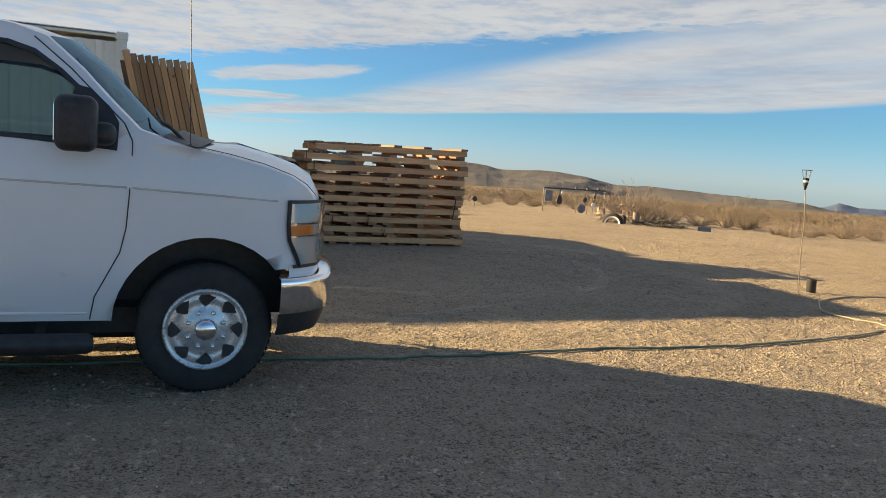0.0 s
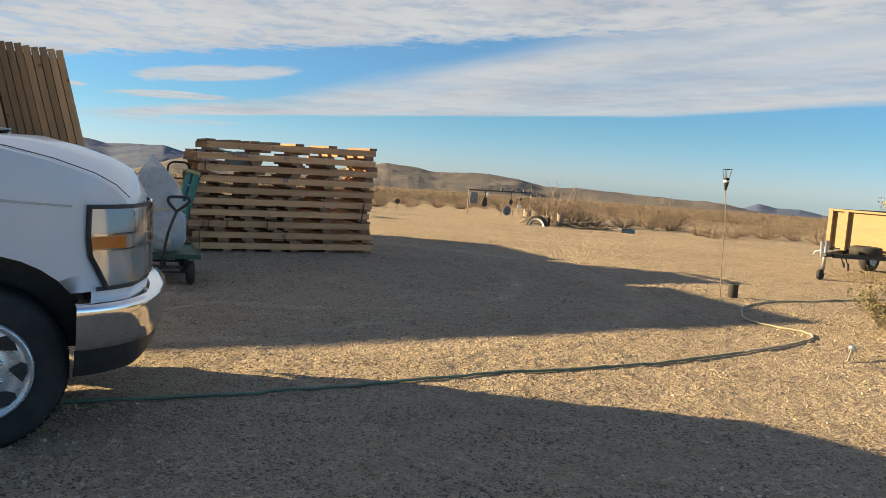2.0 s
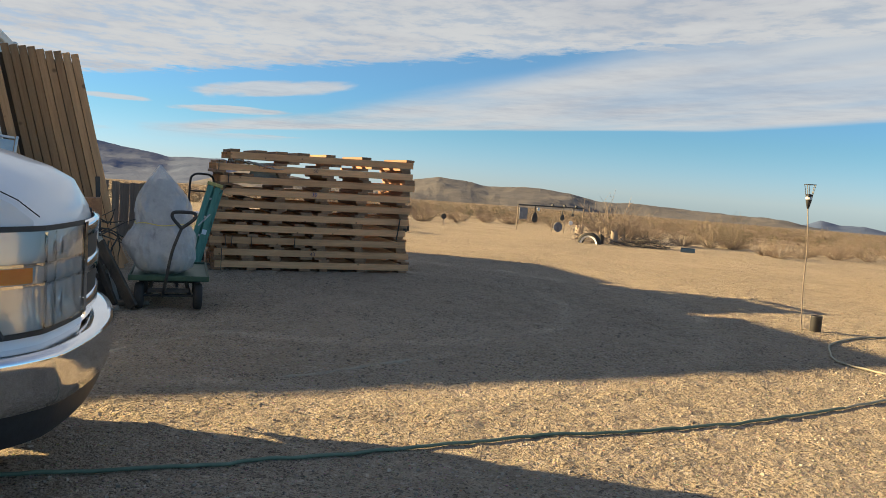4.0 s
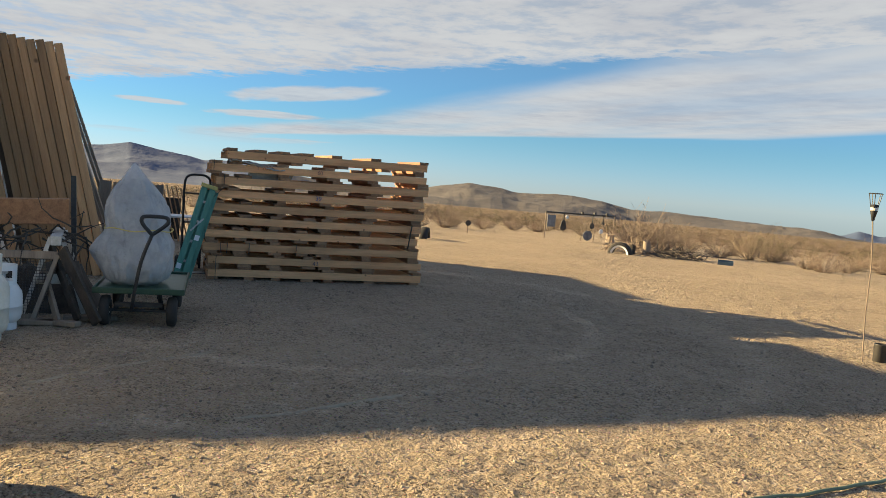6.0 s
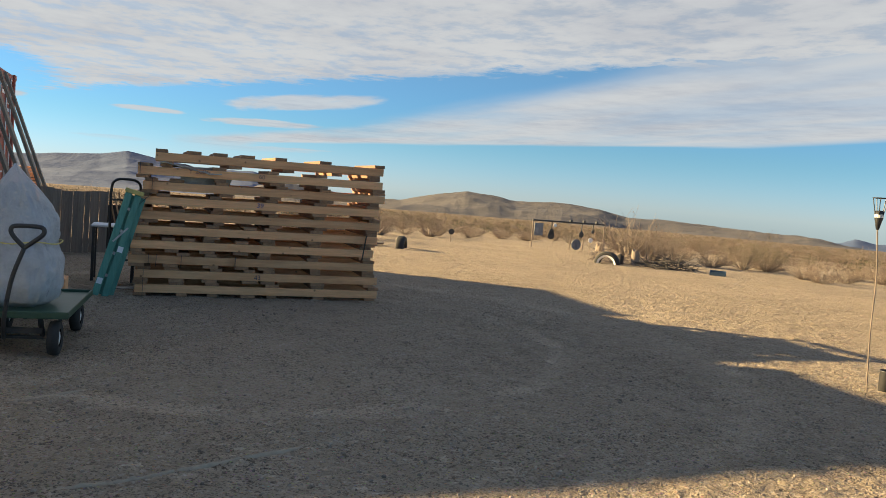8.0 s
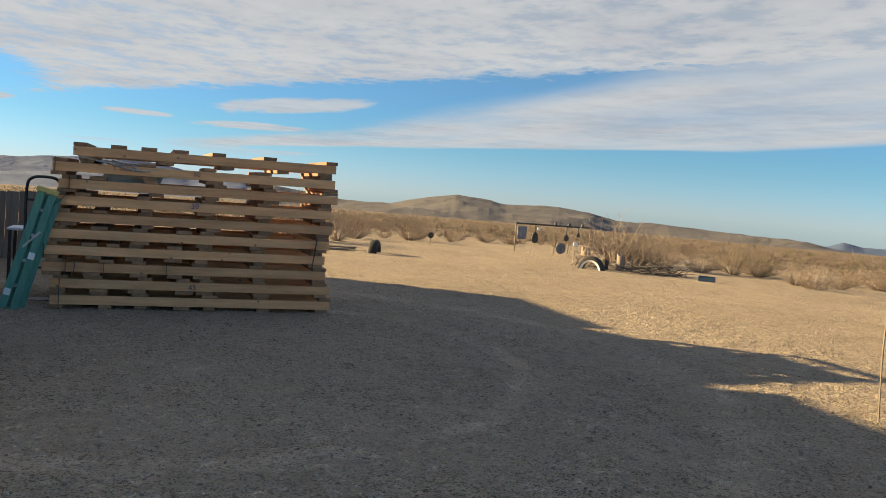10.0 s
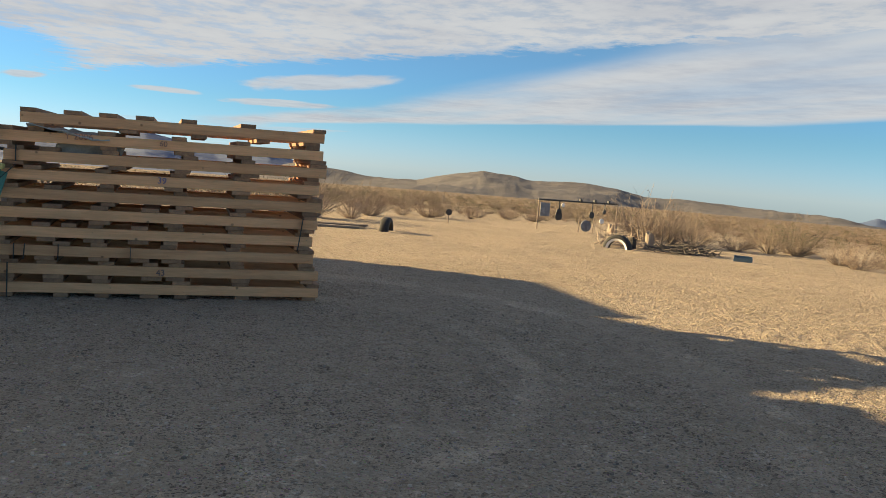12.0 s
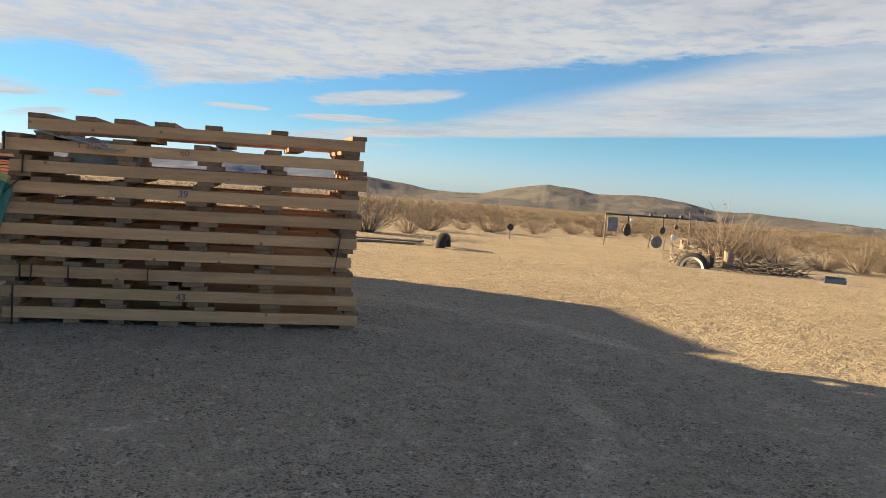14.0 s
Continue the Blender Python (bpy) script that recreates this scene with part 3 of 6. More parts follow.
# ---- shipping containers ----
def container(name, x, y, material, label, length=6.06, width=2.44, top=3.13, base=0.12, doors=False):
    """A container with its long axis along x and its end wall at x."""
    t = thing(name, label, "shipping container", at=pose(x, y, 0))
    H = top - base

    def ribbed(length_, height, pitch, depth):
        bm = bmesh.new()
        n = int(length_ / pitch)
        p = length_ / n
        prof = []
        for i in range(n):
            prof += [(i * p, 0), (i * p + 0.28 * p, 0), (i * p + 0.42 * p, depth), (i * p + 0.86 * p, depth)]
        prof.append((length_, 0))
        lo = [bm.verts.new((a, d, 0)) for a, d in prof]
        hi = [bm.verts.new((a, d, height)) for a, d in prof]
        for i in range(len(prof) - 1):
            bm.faces.new((lo[i], lo[i + 1], hi[i + 1], hi[i]))
        return bm
    part("side_wall", ribbed(length - 0.3, H - 0.3, 0.28, 0.036), material, t, at=pose(-length + 0.15, 0.03, base + 0.15))
    part("side_wall", ribbed(length - 0.3, H - 0.3, 0.28, 0.036), material, t, at=pose(-length + 0.15, width - 0.07, base + 0.15))
    part("rear_wall", ribbed(width - 0.2, H - 0.3, 0.28, 0.036), material, t, at=pose(-length + 0.02, width - 0.1, base + 0.15, 0, 0, -90))
    part("roof", box(length - 0.1, width - 0.06, 0.03, -length / 2, width / 2, top - 0.03), material, t)
    part("floor_frame", box(length - 0.1, width - 0.06, 0.12, -length / 2, width / 2, base + 0.09), material, t)
    for cy in (0.06, width - 0.06):
        part("bottom_rail", box(length - 0.2, 0.06, 0.15, -length / 2, cy, base + 0.075, 0.01), material, t)
        part("top_rail", box(length - 0.2, 0.06, 0.07, -length / 2, cy, top - 0.055, 0.01), material, t)
        for cx in (-0.08, -length + 0.08):
            part("corner_post", box(0.15, 0.12, H - 0.2, cx, cy, base + H / 2, 0.012), material, t)
            for cz in (base + 0.06, top - 0.06):
                cast = part("corner_casting", box(0.178, 0.162, 0.118, cx, cy + (0.015 if cy < 1 else -0.015), cz, 0.012), material, t)
                side = -1 if cy < 1 else 1
                part("casting_hole", box(0.05, 0.008, 0.07, cx, cy + side * 0.068 + (0.015 if cy < 1 else -0.015), cz, 0.0), "black_plastic", cast)
    for cz in (base + 0.08, top - 0.08):
        part("end_sill", box(0.1, width - 0.25, 0.13, -0.08, width / 2, cz, 0.01), material, t)
    if doors:
        for s in (0, 1):
            d = part("door", box(0.05, width / 2 - 0.13, H - 0.34, -0.07, width * (0.27 + 0.46 * s), base + H / 2, 0.01), material, t)
            for k in (0.3, 0.7):
                yy = width * (0.06 + 0.44 * s) + (width / 2 - 0.1) * k
                part("lock_bar", tube([(-0.02, yy, base + 0.12), (-0.02, yy, top - 0.1)], 0.017), "steel_grey", d)
                part("handle", beam((-0.0, yy, base + 0.95 + 0.2 * k), (-0.0, yy + 0.32, base + 0.95 + 0.2 * k), 0.015, 0.03), "steel_grey", d)
            for k in range(4):
                part("panel_rib", box(0.012, width / 2 - 0.2, 0.05, -0.04, width * (0.27 + 0.46 * s), base + 0.4 + k * 0.68, 0.004), material, d)
    else:
        part("end_wall", ribbed(width - 0.2, H - 0.3, 0.25, 0.036), material, t, at=pose(-0.06, 0.1, base + 0.15, 0, 0, 90))
    for cx in (-0.2, -length / 2, -length + 0.2):
        for cy in (0.15, width - 0.15):
            part("support_block", box(0.4, 0.2, base - 0.0, cx, cy, base / 2, 0.01), "grey_wood", t)
    return t


container("shipping_container", -0.2, 12.9, "cont_white", "off-white high steel shipping container standing on blocks", length=12.19)
container("shipping_container", -0.1, 15.75, "cont_white", "off-white steel shipping container between two others", doors=True)
red = container("shipping_container", 0.06, 18.6, "cont_red", "faded red steel shipping container with closed doors", doors=True)


for k, (y, z, w) in enumerate(((1.45, 2.72, 0.40), (1.95, 2.72, 0.30), (1.95, 2.55, 0.22), (1.95, 2.40, 0.26), (0.75, 2.72, 0.34))):
    part("lettering", box(0.003, w, 0.07, -0.041, y, z), "paper", red, "faded white lettering")


# ---- stack of long pallets ----
PALLET = [(2.50, 5.49), (2.50, 5.49), (2.44, 5.44), (2.45, 5.44), (2.51, 5.49), (2.57, 5.54), (2.54, 5.52), (2.63, 5.59), (2.58, 5.56), (2.78, 5.58)]


def pallets():
    rnd = random.Random(5)
    h, stringer, deck = 0.180, 0.098, 0.0405
    for i, (x0, x1) in enumerate(PALLET):
        x0, x1 = x0 + 0.0135 * (9 - i), x1 + 0.0135 * (9 - i)
        L, D = x1 - x0, 1.15
        t = thing("wooden_pallet", "long pale pine pallet in a tall stack on the gravel", "pallet", "stack of long pallets", at=pose(x0, 13.0 + rnd.uniform(-0.02, 0.03), i * h - 0.03 - 0.0045 * i, 0, -0.085 * i, rnd.uniform(-0.4, 0.4)))
        for y in (0.019, D / 2, D - 0.019):
            part("stringer", box(L, 0.038, stringer, 0, 0, 0, 0.004), "pine", t, at=pose(L / 2, y, deck + stringer / 2))
        nails = bmesh.new()
        for x in [0.09, 0.91, 1.60, 2.18, L - 0.09]:
            for dx in (-0.035, 0.04):
                if rnd.random() < 0.75:
                    lathe([(0, -0.0015), (0.0055, -0.001), (0.0055, 0.003)], 6, "Y", nails, pose(x + dx + rnd.uniform(-0.02, 0.02), -0.001, deck + stringer * rnd.uniform(0.2, 0.8)))
        part("nail_heads", nails, "black_metal", t, "rusty dark nail heads")
        cols = [0.09, 0.91, 1.60, 2.18, L - 0.09] if i < 9 else [0.075, 0.43, 0.77, 1.07, 1.44, 2.0, L - 0.07]
        if i < 9:
            cols += [[0.45], [0.42, 1.32], [0.6], [0.4, 1.3, 0.7], [0.5, 1.35], [0.45], [0.3], [0.42], [0.35]][i]
        for k, x in enumerate(cols):
            w = rnd.uniform(0.13, 0.17)
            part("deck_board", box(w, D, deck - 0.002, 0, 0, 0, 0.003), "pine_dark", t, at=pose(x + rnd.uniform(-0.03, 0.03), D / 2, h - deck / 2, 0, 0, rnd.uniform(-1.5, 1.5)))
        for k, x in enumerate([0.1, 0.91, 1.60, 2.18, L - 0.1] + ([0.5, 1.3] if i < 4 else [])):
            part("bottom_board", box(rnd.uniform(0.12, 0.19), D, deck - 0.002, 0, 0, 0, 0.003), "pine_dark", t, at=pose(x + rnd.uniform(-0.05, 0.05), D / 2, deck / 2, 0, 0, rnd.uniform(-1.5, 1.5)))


pallets()


# ---- leaning planks ----
def planks():
    rnd = random.Random(3)
    for i in range(10):
        top = Vector((0.72 - 0.105 * i, 13.10 + 0.022 * i - (0.44 if i > 8 else 0), 2.81 + 0.006 * i + rnd.uniform(-0.012, 0.012)))
        foot = Vector((top.x + 0.66, top.y - 0.12, -0.03))
        d = (top - foot)
        z = d.normalized()
        x = Vector((1, rnd.uniform(-0.10, 0.04), 0))
        x = (x - z * x.dot(z)).normalized()
        m = Matrix((x, z.cross(x), z)).transposed().to_4x4()
        m.translation = (top + foot) / 2
        ob = part("plank", box(0.093, 0.038, d.length, bevel=0.004), "plank", at=m)
        tagged(ob, "long brown rough-sawn plank leaning on end beside others", "plank", "row of leaning planks")
        # added backing plank: its dark colour gives the gaps their shade
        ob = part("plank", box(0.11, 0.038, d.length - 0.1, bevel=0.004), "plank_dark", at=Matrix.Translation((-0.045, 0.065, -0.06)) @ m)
        tagged(ob, "added plank coloured as the shade between leaning planks", "plank", "row of leaning planks")


planks()


# ---- van ----
VAN_Y, VAN_W = 4.75, 2.0


def van_inset(x, z):
    """How far the flank lies inside the widest line, by height and by nearness to the nose."""
    a = 0.0
    if z > 1.3:
        a += 0.26 * ((z - 1.3) / 0.85) ** 1.25
    if z < 0.8:
        a += 0.05 * ((0.8 - z) / 0.35) ** 2
    if x > 0.75:
        a += 0.30 * ((x - 0.75) / 0.4) ** 2.2
    return a


def flank_outline():
    pts = [(-4.45, 0.5), (-4.48, 0.9), (-4.45, 1.5), (-4.35, 2.02), (-4.25, 2.10)]
    pts += [(-3.5, 2.14), (-2.5, 2.15), (-1.5, 2.145), (-0.85, 2.135), (-0.66, 2.11), (-0.50, 2.06)]
    pts += [(-0.32, 1.90), (-0.15, 1.72), (0.0, 1.57), (0.30, 1.482)]
    pts += [(0.5, 1.45), (0.7, 1.405), (0.88, 1.345), (0.98, 1.29), (1.05, 1.225), (1.08, 1.1), (1.085, 0.95), (1.07, 0.78)]
    pts += [(0.80, 0.77)]
    cx, cz, r = 0.40, 0.43, 0.53
    a0 = math.asin((0.77 - cz) / r)
    for k in range(15):
        a = a0 + (math.pi - 0.03 - a0) * k / 14
        pts.append((cx + r * math.cos(a), cz + r * math.sin(a)))
    pts += [(-0.14, 0.45), (-1.0, 0.45), (-2.56, 0.45)]
    cx = -3.1
    for k in range(1, 14):
        a = math.pi * k / 14
        pts.append((cx + r * math.cos(a), cz + r * math.sin(a)))
    pts += [(-3.64, 0.45), (-4.3, 0.45)]
    return pts


DOOR_WINDOW = [(-1.18, 1.49), (-0.62, 1.475), (-0.17, 1.445), (-0.135, 1.50), (-0.16, 1.60), (-0.26, 1.74), (-0.41, 1.88), (-0.55, 1.98), (-0.69, 2.02), (-1.18, 2.03)]
SIDE_WINDOW = [(-2.5, 1.50), (-1.42, 1.49), (-1.42, 2.01), (-2.5, 2.01)]
REAR_WINDOW = [(-3.9, 1.50), (-2.75, 1.50), (-2.75, 2.0), (-3.9, 2.0)]


def fill_loops(loops):
    bm = bmesh.new()
    edges = []
    for loop in loops:
        vs = [bm.verts.new((x, 0, z)) for x, z in loop]
        edges += [bm.edges.new((vs[i], vs[(i + 1) % len(vs)])) for i in range(len(vs))]
    bmesh.ops.triangle_fill(bm, edges=edges, use_beauty=True, use_dissolve=False)
    return bm


def bend_flank(bm, near=True, out=0.0):
    for z in (0.55, 0.65, 0.76, 0.9, 1.05, 1.2, 1.3, 1.4, 1.5, 1.6, 1.7, 1.8, 1.9, 2.0, 2.06, 2.1):
        bmesh.ops.bisect_plane(bm, geom=bm.verts[:] + bm.edges[:] + bm.faces[:], plane_co=(0, 0, z), plane_no=(0, 0, 1))
    for x in (-3, -2, -1, -0.5, 0, 0.3, 0.6, 0.75, 0.85, 0.93, 1.0, 1.05):
        bmesh.ops.bisect_plane(bm, geom=bm.verts[:] + bm.edges[:] + bm.faces[:], plane_co=(x, 0, 0), plane_no=(1, 0, 0))
    for v in bm.verts:
        i = van_inset(v.co.x, v.co.z) - out
        v.co.y = VAN_Y + i if near else VAN_Y + VAN_W - i
    bmesh.ops.recalc_face_normals(bm, faces=bm.faces)
    return bm


def loop_band(loop, w):
    """The loop and the same loop drawn in by w, as one flat frame."""
    c = (sum(p[0] for p in loop) / len(loop), sum(p[1] for p in loop) / len(loop))
    inner = []
    n = len(loop)
    for i in range(n):
        a, p, b = Vector(loop[i - 1]), Vector(loop[i]), Vector(loop[(i + 1) % n])
        t = (b - a).normalized()
        q = Vector((-t.y, t.x))
        if q.dot(Vector(c) - p) < 0:
            q = -q
        inner.append(tuple(p + q * w))
    return fill_loops([loop, inner])


def flank_line(points, r, near=True):
    """A thin seam or moulding that follows the flank."""
    pts = []
    for x, z in points:
        i = van_inset(x, z) - 0.001
        pts.append((x, VAN_Y + i if near else VAN_Y + VAN_W - i, z))
    return tube(pts, r, 6)


def nose_plan(f, z=1.0):
    """Plan of the nose: f from 0 (flank) to 1 (middle of the front). Returns place and outward way."""
    def at(g):
        if g < 0.35:
            x = 0.70 + (1.08 - 0.70) * (g / 0.35)
            return Vector((x, VAN_Y + van_inset(x, z)))
        y0 = VAN_Y + van_inset(1.08, z)
        y = y0 + (VAN_Y + VAN_W / 2 - y0) * (g - 0.35) / 0.65
        k = 1 - (y - y0) / (VAN_Y + VAN_W / 2 - y0)
        return Vector((1.08 + 0.16 * (1 - k * k), y))
    p = at(f)
    d = (at(min(1, f + 0.03)) - at(max(0, f - 0.03))).normalized()
    return p, Vector((d.y, -d.x))


def nose_strip(f0, f1, zs, out, mirror=False, n=18, outs=None, starts=None):
    """A band wrapped round the nose between two heights."""
    bm = bmesh.new()
    rows = []
    for i in range(n + 1):
        row = []
        for k, z in enumerate(zs):
            start = starts[k] if starts else f0
            p, o = nose_plan(start + (f1 - start) * i / n)
            q = p + o * (outs[k] if outs else out)
            y = q.y if not mirror else 2 * VAN_Y + VAN_W - q.y
            row.append(bm.verts.new((q.x, y, z)))
        rows.append(row)
    for a, b in zip(rows, rows[1:]):
        for k in range(len(zs) - 1):
            bm.faces.new((a[k], b[k], b[k + 1], a[k + 1]))
    bmesh.ops.recalc_face_normals(bm, faces=bm.faces)
    return bm


def van_wheel(t, cx, near):
    y = VAN_Y + 0.14 if near else VAN_Y + VAN_W - 0.14
    side = 1 if near else -1
    w = part("wheel", lathe([(0.20, -0.09), (0.235, -0.118), (0.30, -0.128), (0.365, -0.12), (0.392, -0.10), (0.402, -0.06), (0.402, 0.06), (0.392, 0.10), (0.365, 0.12), (0.30, 0.128), (0.235, 0.118), (0.20, 0.09)], 56, "Y"), "rubber", t, "black road tyre", smooth=True, at=pose(cx, y, 0.395, 0, 0, 180 if near else 0))
    bm = bmesh.new()
    for k in range(56):
        a = 2 * math.pi * k / 56
        for s in (-1, 1):
            m = Matrix.Rotation(a, 4, "Y") @ pose(0, s * 0.062, 0.3995, 0, 0, 14 * s)
            box(0.030, 0.07, 0.005, bm=bm, m=m)
    tagged(part("tread", bm, "rubber", w), kind="stuff")
    cover = part("wheel_cover", lathe([(0, -0.128), (0.115, -0.126), (0.135, -0.112), (0.175, -0.116), (0.212, -0.126), (0.222, -0.118), (0.232, -0.138), (0.246, -0.140), (0.252, -0.122), (0.245, -0.10)], 48, "Y"), "alu", w, "silver spoked wheel cover", smooth=True)
    slot = bmesh.new()
    ring = [(0.142, 0.05), (0.165, -0.12), (0.206, -0.27), (0.218, -0.07), (0.218, 0.15), (0.20, 0.23), (0.165, 0.17)]
    slot.faces.new([slot.verts.new((q * math.sin(a), 0.1245 + 0.10 * max(0, q - 0.17), q * math.cos(a))) for q, a in ring])
    me = mesh("vent_slot", slot, "black_plastic")
    for k in range(8):
        o = new("vent_slot", me)
        o.parent, o.matrix_basis = cover, Matrix.Rotation(k * math.pi / 4, 4, "Y")
    part("hub_cap", lathe([(0, -0.170), (0.03, -0.167), (0.055, -0.157), (0.068, -0.14), (0.072, -0.11)], 28, "Y"), "chrome", cover, "chrome hub cap", smooth=True)
    nut = mesh("lug_nut", lathe([(0, -0.142), (0.009, -0.139), (0.014, -0.13), (0.014, -0.10)], 10, "Y"), "chrome", True)
    for k in range(8):
        o = new("lug_nut", nut)
        a = (k + 0.5) * math.pi / 4
        o.parent, o.matrix_basis = cover, pose(0.112 * math.sin(a), 0.008, 0.112 * math.cos(a))


def van():
    t = thing("van", "white passenger van with chrome bumper parked on the gravel", "van")
    for near in (True, False):
        bm = bend_flank(fill_loops([flank_outline(), DOOR_WINDOW, SIDE_WINDOW, REAR_WINDOW]), near)
        panel = part("side_panel", bm, "white_paint", t, smooth=True)
        for loop, m, lab in ((DOOR_WINDOW, "glass", "tinted door window"), (SIDE_WINDOW, "privacy", "dark side window"), (REAR_WINDOW, "privacy", "dark side window")):
            part("window", bend_flank(fill_loops([loop]), near, -0.014), m, t, lab)
            part("window_seal", bend_flank(loop_band(loop, 0.028), near, 0.003), "black_plastic", panel)
        part("door_seam", flank_line([(-0.56, 2.05), (-0.37, 1.89), (-0.20, 1.72), (-0.08, 1.60), (-0.035, 1.50), (-0.035, 1.45), (-0.045, 1.2), (-0.06, 1.0), (-0.09, 0.86), (-0.16, 0.72), (-0.22, 0.6), (-0.245, 0.46)], 0.004, near), "black_plastic", panel)
        part("door_seam", flank_line([(-1.3, 2.06), (-1.3, 1.3), (-1.3, 0.46)], 0.006, near), "black_plastic", panel)
        part("belt_moulding", flank_line([(-4.3, 1.275), (-1.32, 1.262), (-0.06, 1.235)], 0.006, near), "steel_grey", panel)
        part("belt_moulding", flank_line([(-0.03, 1.234), (0.4, 1.215), (0.80, 1.195)], 0.006, near), "steel_grey", panel)
        part("sill_crease", flank_line([(-2.5, 0.50), (-0.26, 0.497)], 0.008, near), "white_paint", panel)
        arch = bmesh.new()
        rows = []
        for k in range(19):
            a = math.pi * k / 18
            y = VAN_Y if near else VAN_Y + VAN_W
            sgn = 1 if near else -1
            rows.append([arch.verts.new((0.40 + r * math.cos(a), y + sgn * d, 0.43 + r * math.sin(a))) for r, d in ((0.535, 0.012), (0.535, 0.34), (0.0, 0.34))])
        for p, q in zip(rows, rows[1:]):
            arch.faces.new((p[0], p[1], q[1], q[0]))
            arch.faces.new((p[1], p[2], q[2], q[1]))
        part("wheel_arch", arch, "black_plastic", t, "dark wheel arch liner")
        part("hood_seam", tube([(x + 0.02, (VAN_Y + van_inset(x, z) + d) if near else (VAN_Y + VAN_W - van_inset(x, z) - d), z + 0.012) for x, z, d in ((0.30, 1.482, 0.07), (0.5, 1.45, 0.07), (0.7, 1.405, 0.065), (0.88, 1.345, 0.05), (0.98, 1.29, 0.04), (1.05, 1.225, 0.03))], 0.0025, 6), "black_plastic", panel)
        part("nose_valance", nose_strip(0.175, 0.70, (0.725, 0.795), 0.004, not near, 16), "white_paint", t, smooth=True)
        # head lamp wrapped round the corner
        m = not near
        lamp = part("headlight", nose_strip(0.155, 0.66, (0.795, 0.84, 0.92, 1.03, 1.10, 1.185), 0.012, m, 22, starts=(0.232, 0.212, 0.180, 0.158, 0.156, 0.158)), "lens", t, "clear headlight with amber reflector", smooth=True)
        part("amber_reflector", nose_strip(0.165, 0.315, (0.985, 1.045), 0.018, m, 8), "amber", lamp, "amber reflector")
        part("lamp_bezel", nose_strip(0.145, 0.67, (1.183, 1.205), 0.016, m, 18), "black_plastic", lamp)
        part("lamp_bezel", nose_strip(0.19, 0.67, (0.775, 0.797), 0.016, m, 18), "black_plastic", lamp)
        edge = []
        for f, z in ((0.158, 1.195), (0.155, 1.05), (0.165, 0.95), (0.20, 0.87), (0.235, 0.785)):
            p, o = nose_plan(f)
            q = p + o * 0.014
            edge.append((q.x, q.y if near else 2 * VAN_Y + VAN_W - q.y, z))
        part("lamp_bezel", tube(edge, 0.013, 6), "black_plastic", lamp)
        for z in (1.055, 0.975):
            part("lamp_divider", nose_strip(0.17, 0.64, (z - 0.006, z + 0.006), 0.021, m, 16), "chrome", lamp)
        part("lamp_cover", nose_strip(0.155, 0.66, (0.795, 0.84, 0.92, 1.03, 1.10, 1.185), 0, m, 22, outs=(0.020, 0.030, 0.034, 0.034, 0.030, 0.020), starts=(0.232, 0.212, 0.180, 0.158, 0.156, 0.158)), "pane", lamp, "clear plastic lamp cover", smooth=True)
        for f in (0.345, 0.40):
            part("lamp_divider", nose_strip(f, f + 0.012, (0.80, 1.18), 0.02, m, 2), "chrome", lamp)
        bulb = nose_plan(0.50)[0]
        for z in (1.12, 0.88):
            y = bulb.y if near else 2 * VAN_Y + VAN_W - bulb.y
            part("reflector_bowl", lathe([(0.0, 0.0), (0.035, 0.008), (0.055, 0.03), (0.062, 0.033)], 20, "X", m=pose(bulb.x - 0.032, y, z)), "chrome", lamp, smooth=True)
        part("lower_fairing", nose_strip(0.10, 1.0, (0.36, 0.42, 0.50), 0, m, 22, outs=(0.02, 0.05, 0.065)), "black_plastic", t, "black lower bumper fairing", smooth=True)
        part("bumper", nose_strip(0.10, 1.0, (0.50, 0.505, 0.58, 0.66, 0.70, 0.725, 0.73, 0.735), 0, m, 26, outs=(0.06, 0.085, 0.10, 0.10, 0.105, 0.095, 0.06, 0.0)), "chrome", t, "polished chrome bumper", smooth=True)
        part("front_grille", nose_strip(0.68, 1.0, (0.80, 0.81, 1.18, 1.19), 0, m, 8, outs=(0.0, 0.012, 0.012, 0.0)), "black_plastic", t, "black and chrome grille")
        for z in (0.82, 0.99, 1.16):
            part("grille_bar", nose_strip(0.675, 1.0, (z - 0.035, z - 0.03, z + 0.03, z + 0.035), 0, m, 10, outs=(0.0, 0.022, 0.022, 0.0)), "chrome", t, "chrome grille bar", smooth=True)
        part("grille_bar", nose_strip(0.665, 0.70, (0.785, 0.79, 1.195, 1.2), 0, m, 3, outs=(0.0, 0.022, 0.022, 0.0)), "chrome", t, "chrome grille bar")
    # roof, windscreen, bonnet and front, spanning from flank to flank
    line = flank_outline()[3:23]
    bm = bmesh.new()
    rows = []
    K = 16
    for x, z in line:
        y0, y1 = VAN_Y + van_inset(x, z), VAN_Y + VAN_W - van_inset(x, z)
        row = []
        for k in range(K + 1):
            f = (-1.0, -0.955)[k] if k < 2 else (0.955, 1.0)[k - K + 1] if k > K - 2 else -0.86 + 1.72 * (k - 2) / (K - 4)
            b = 1 - f * f
            nose = max(0.0, min(1.0, (x + 1.2) / 0.75))
            bulge = min(1.0, 3 * b) * 0.022 if 0.4 < x < 1.0 and abs(f) < 0.72 else 0
            row.append(bm.verts.new((x + 0.16 * b * nose, y0 + (y1 - y0) * (f + 1) / 2, z + bulge + (0.045 if x < 0.36 else 0.055) * b * (1 if z > 1.25 else 0.3))))
        rows.append(row)
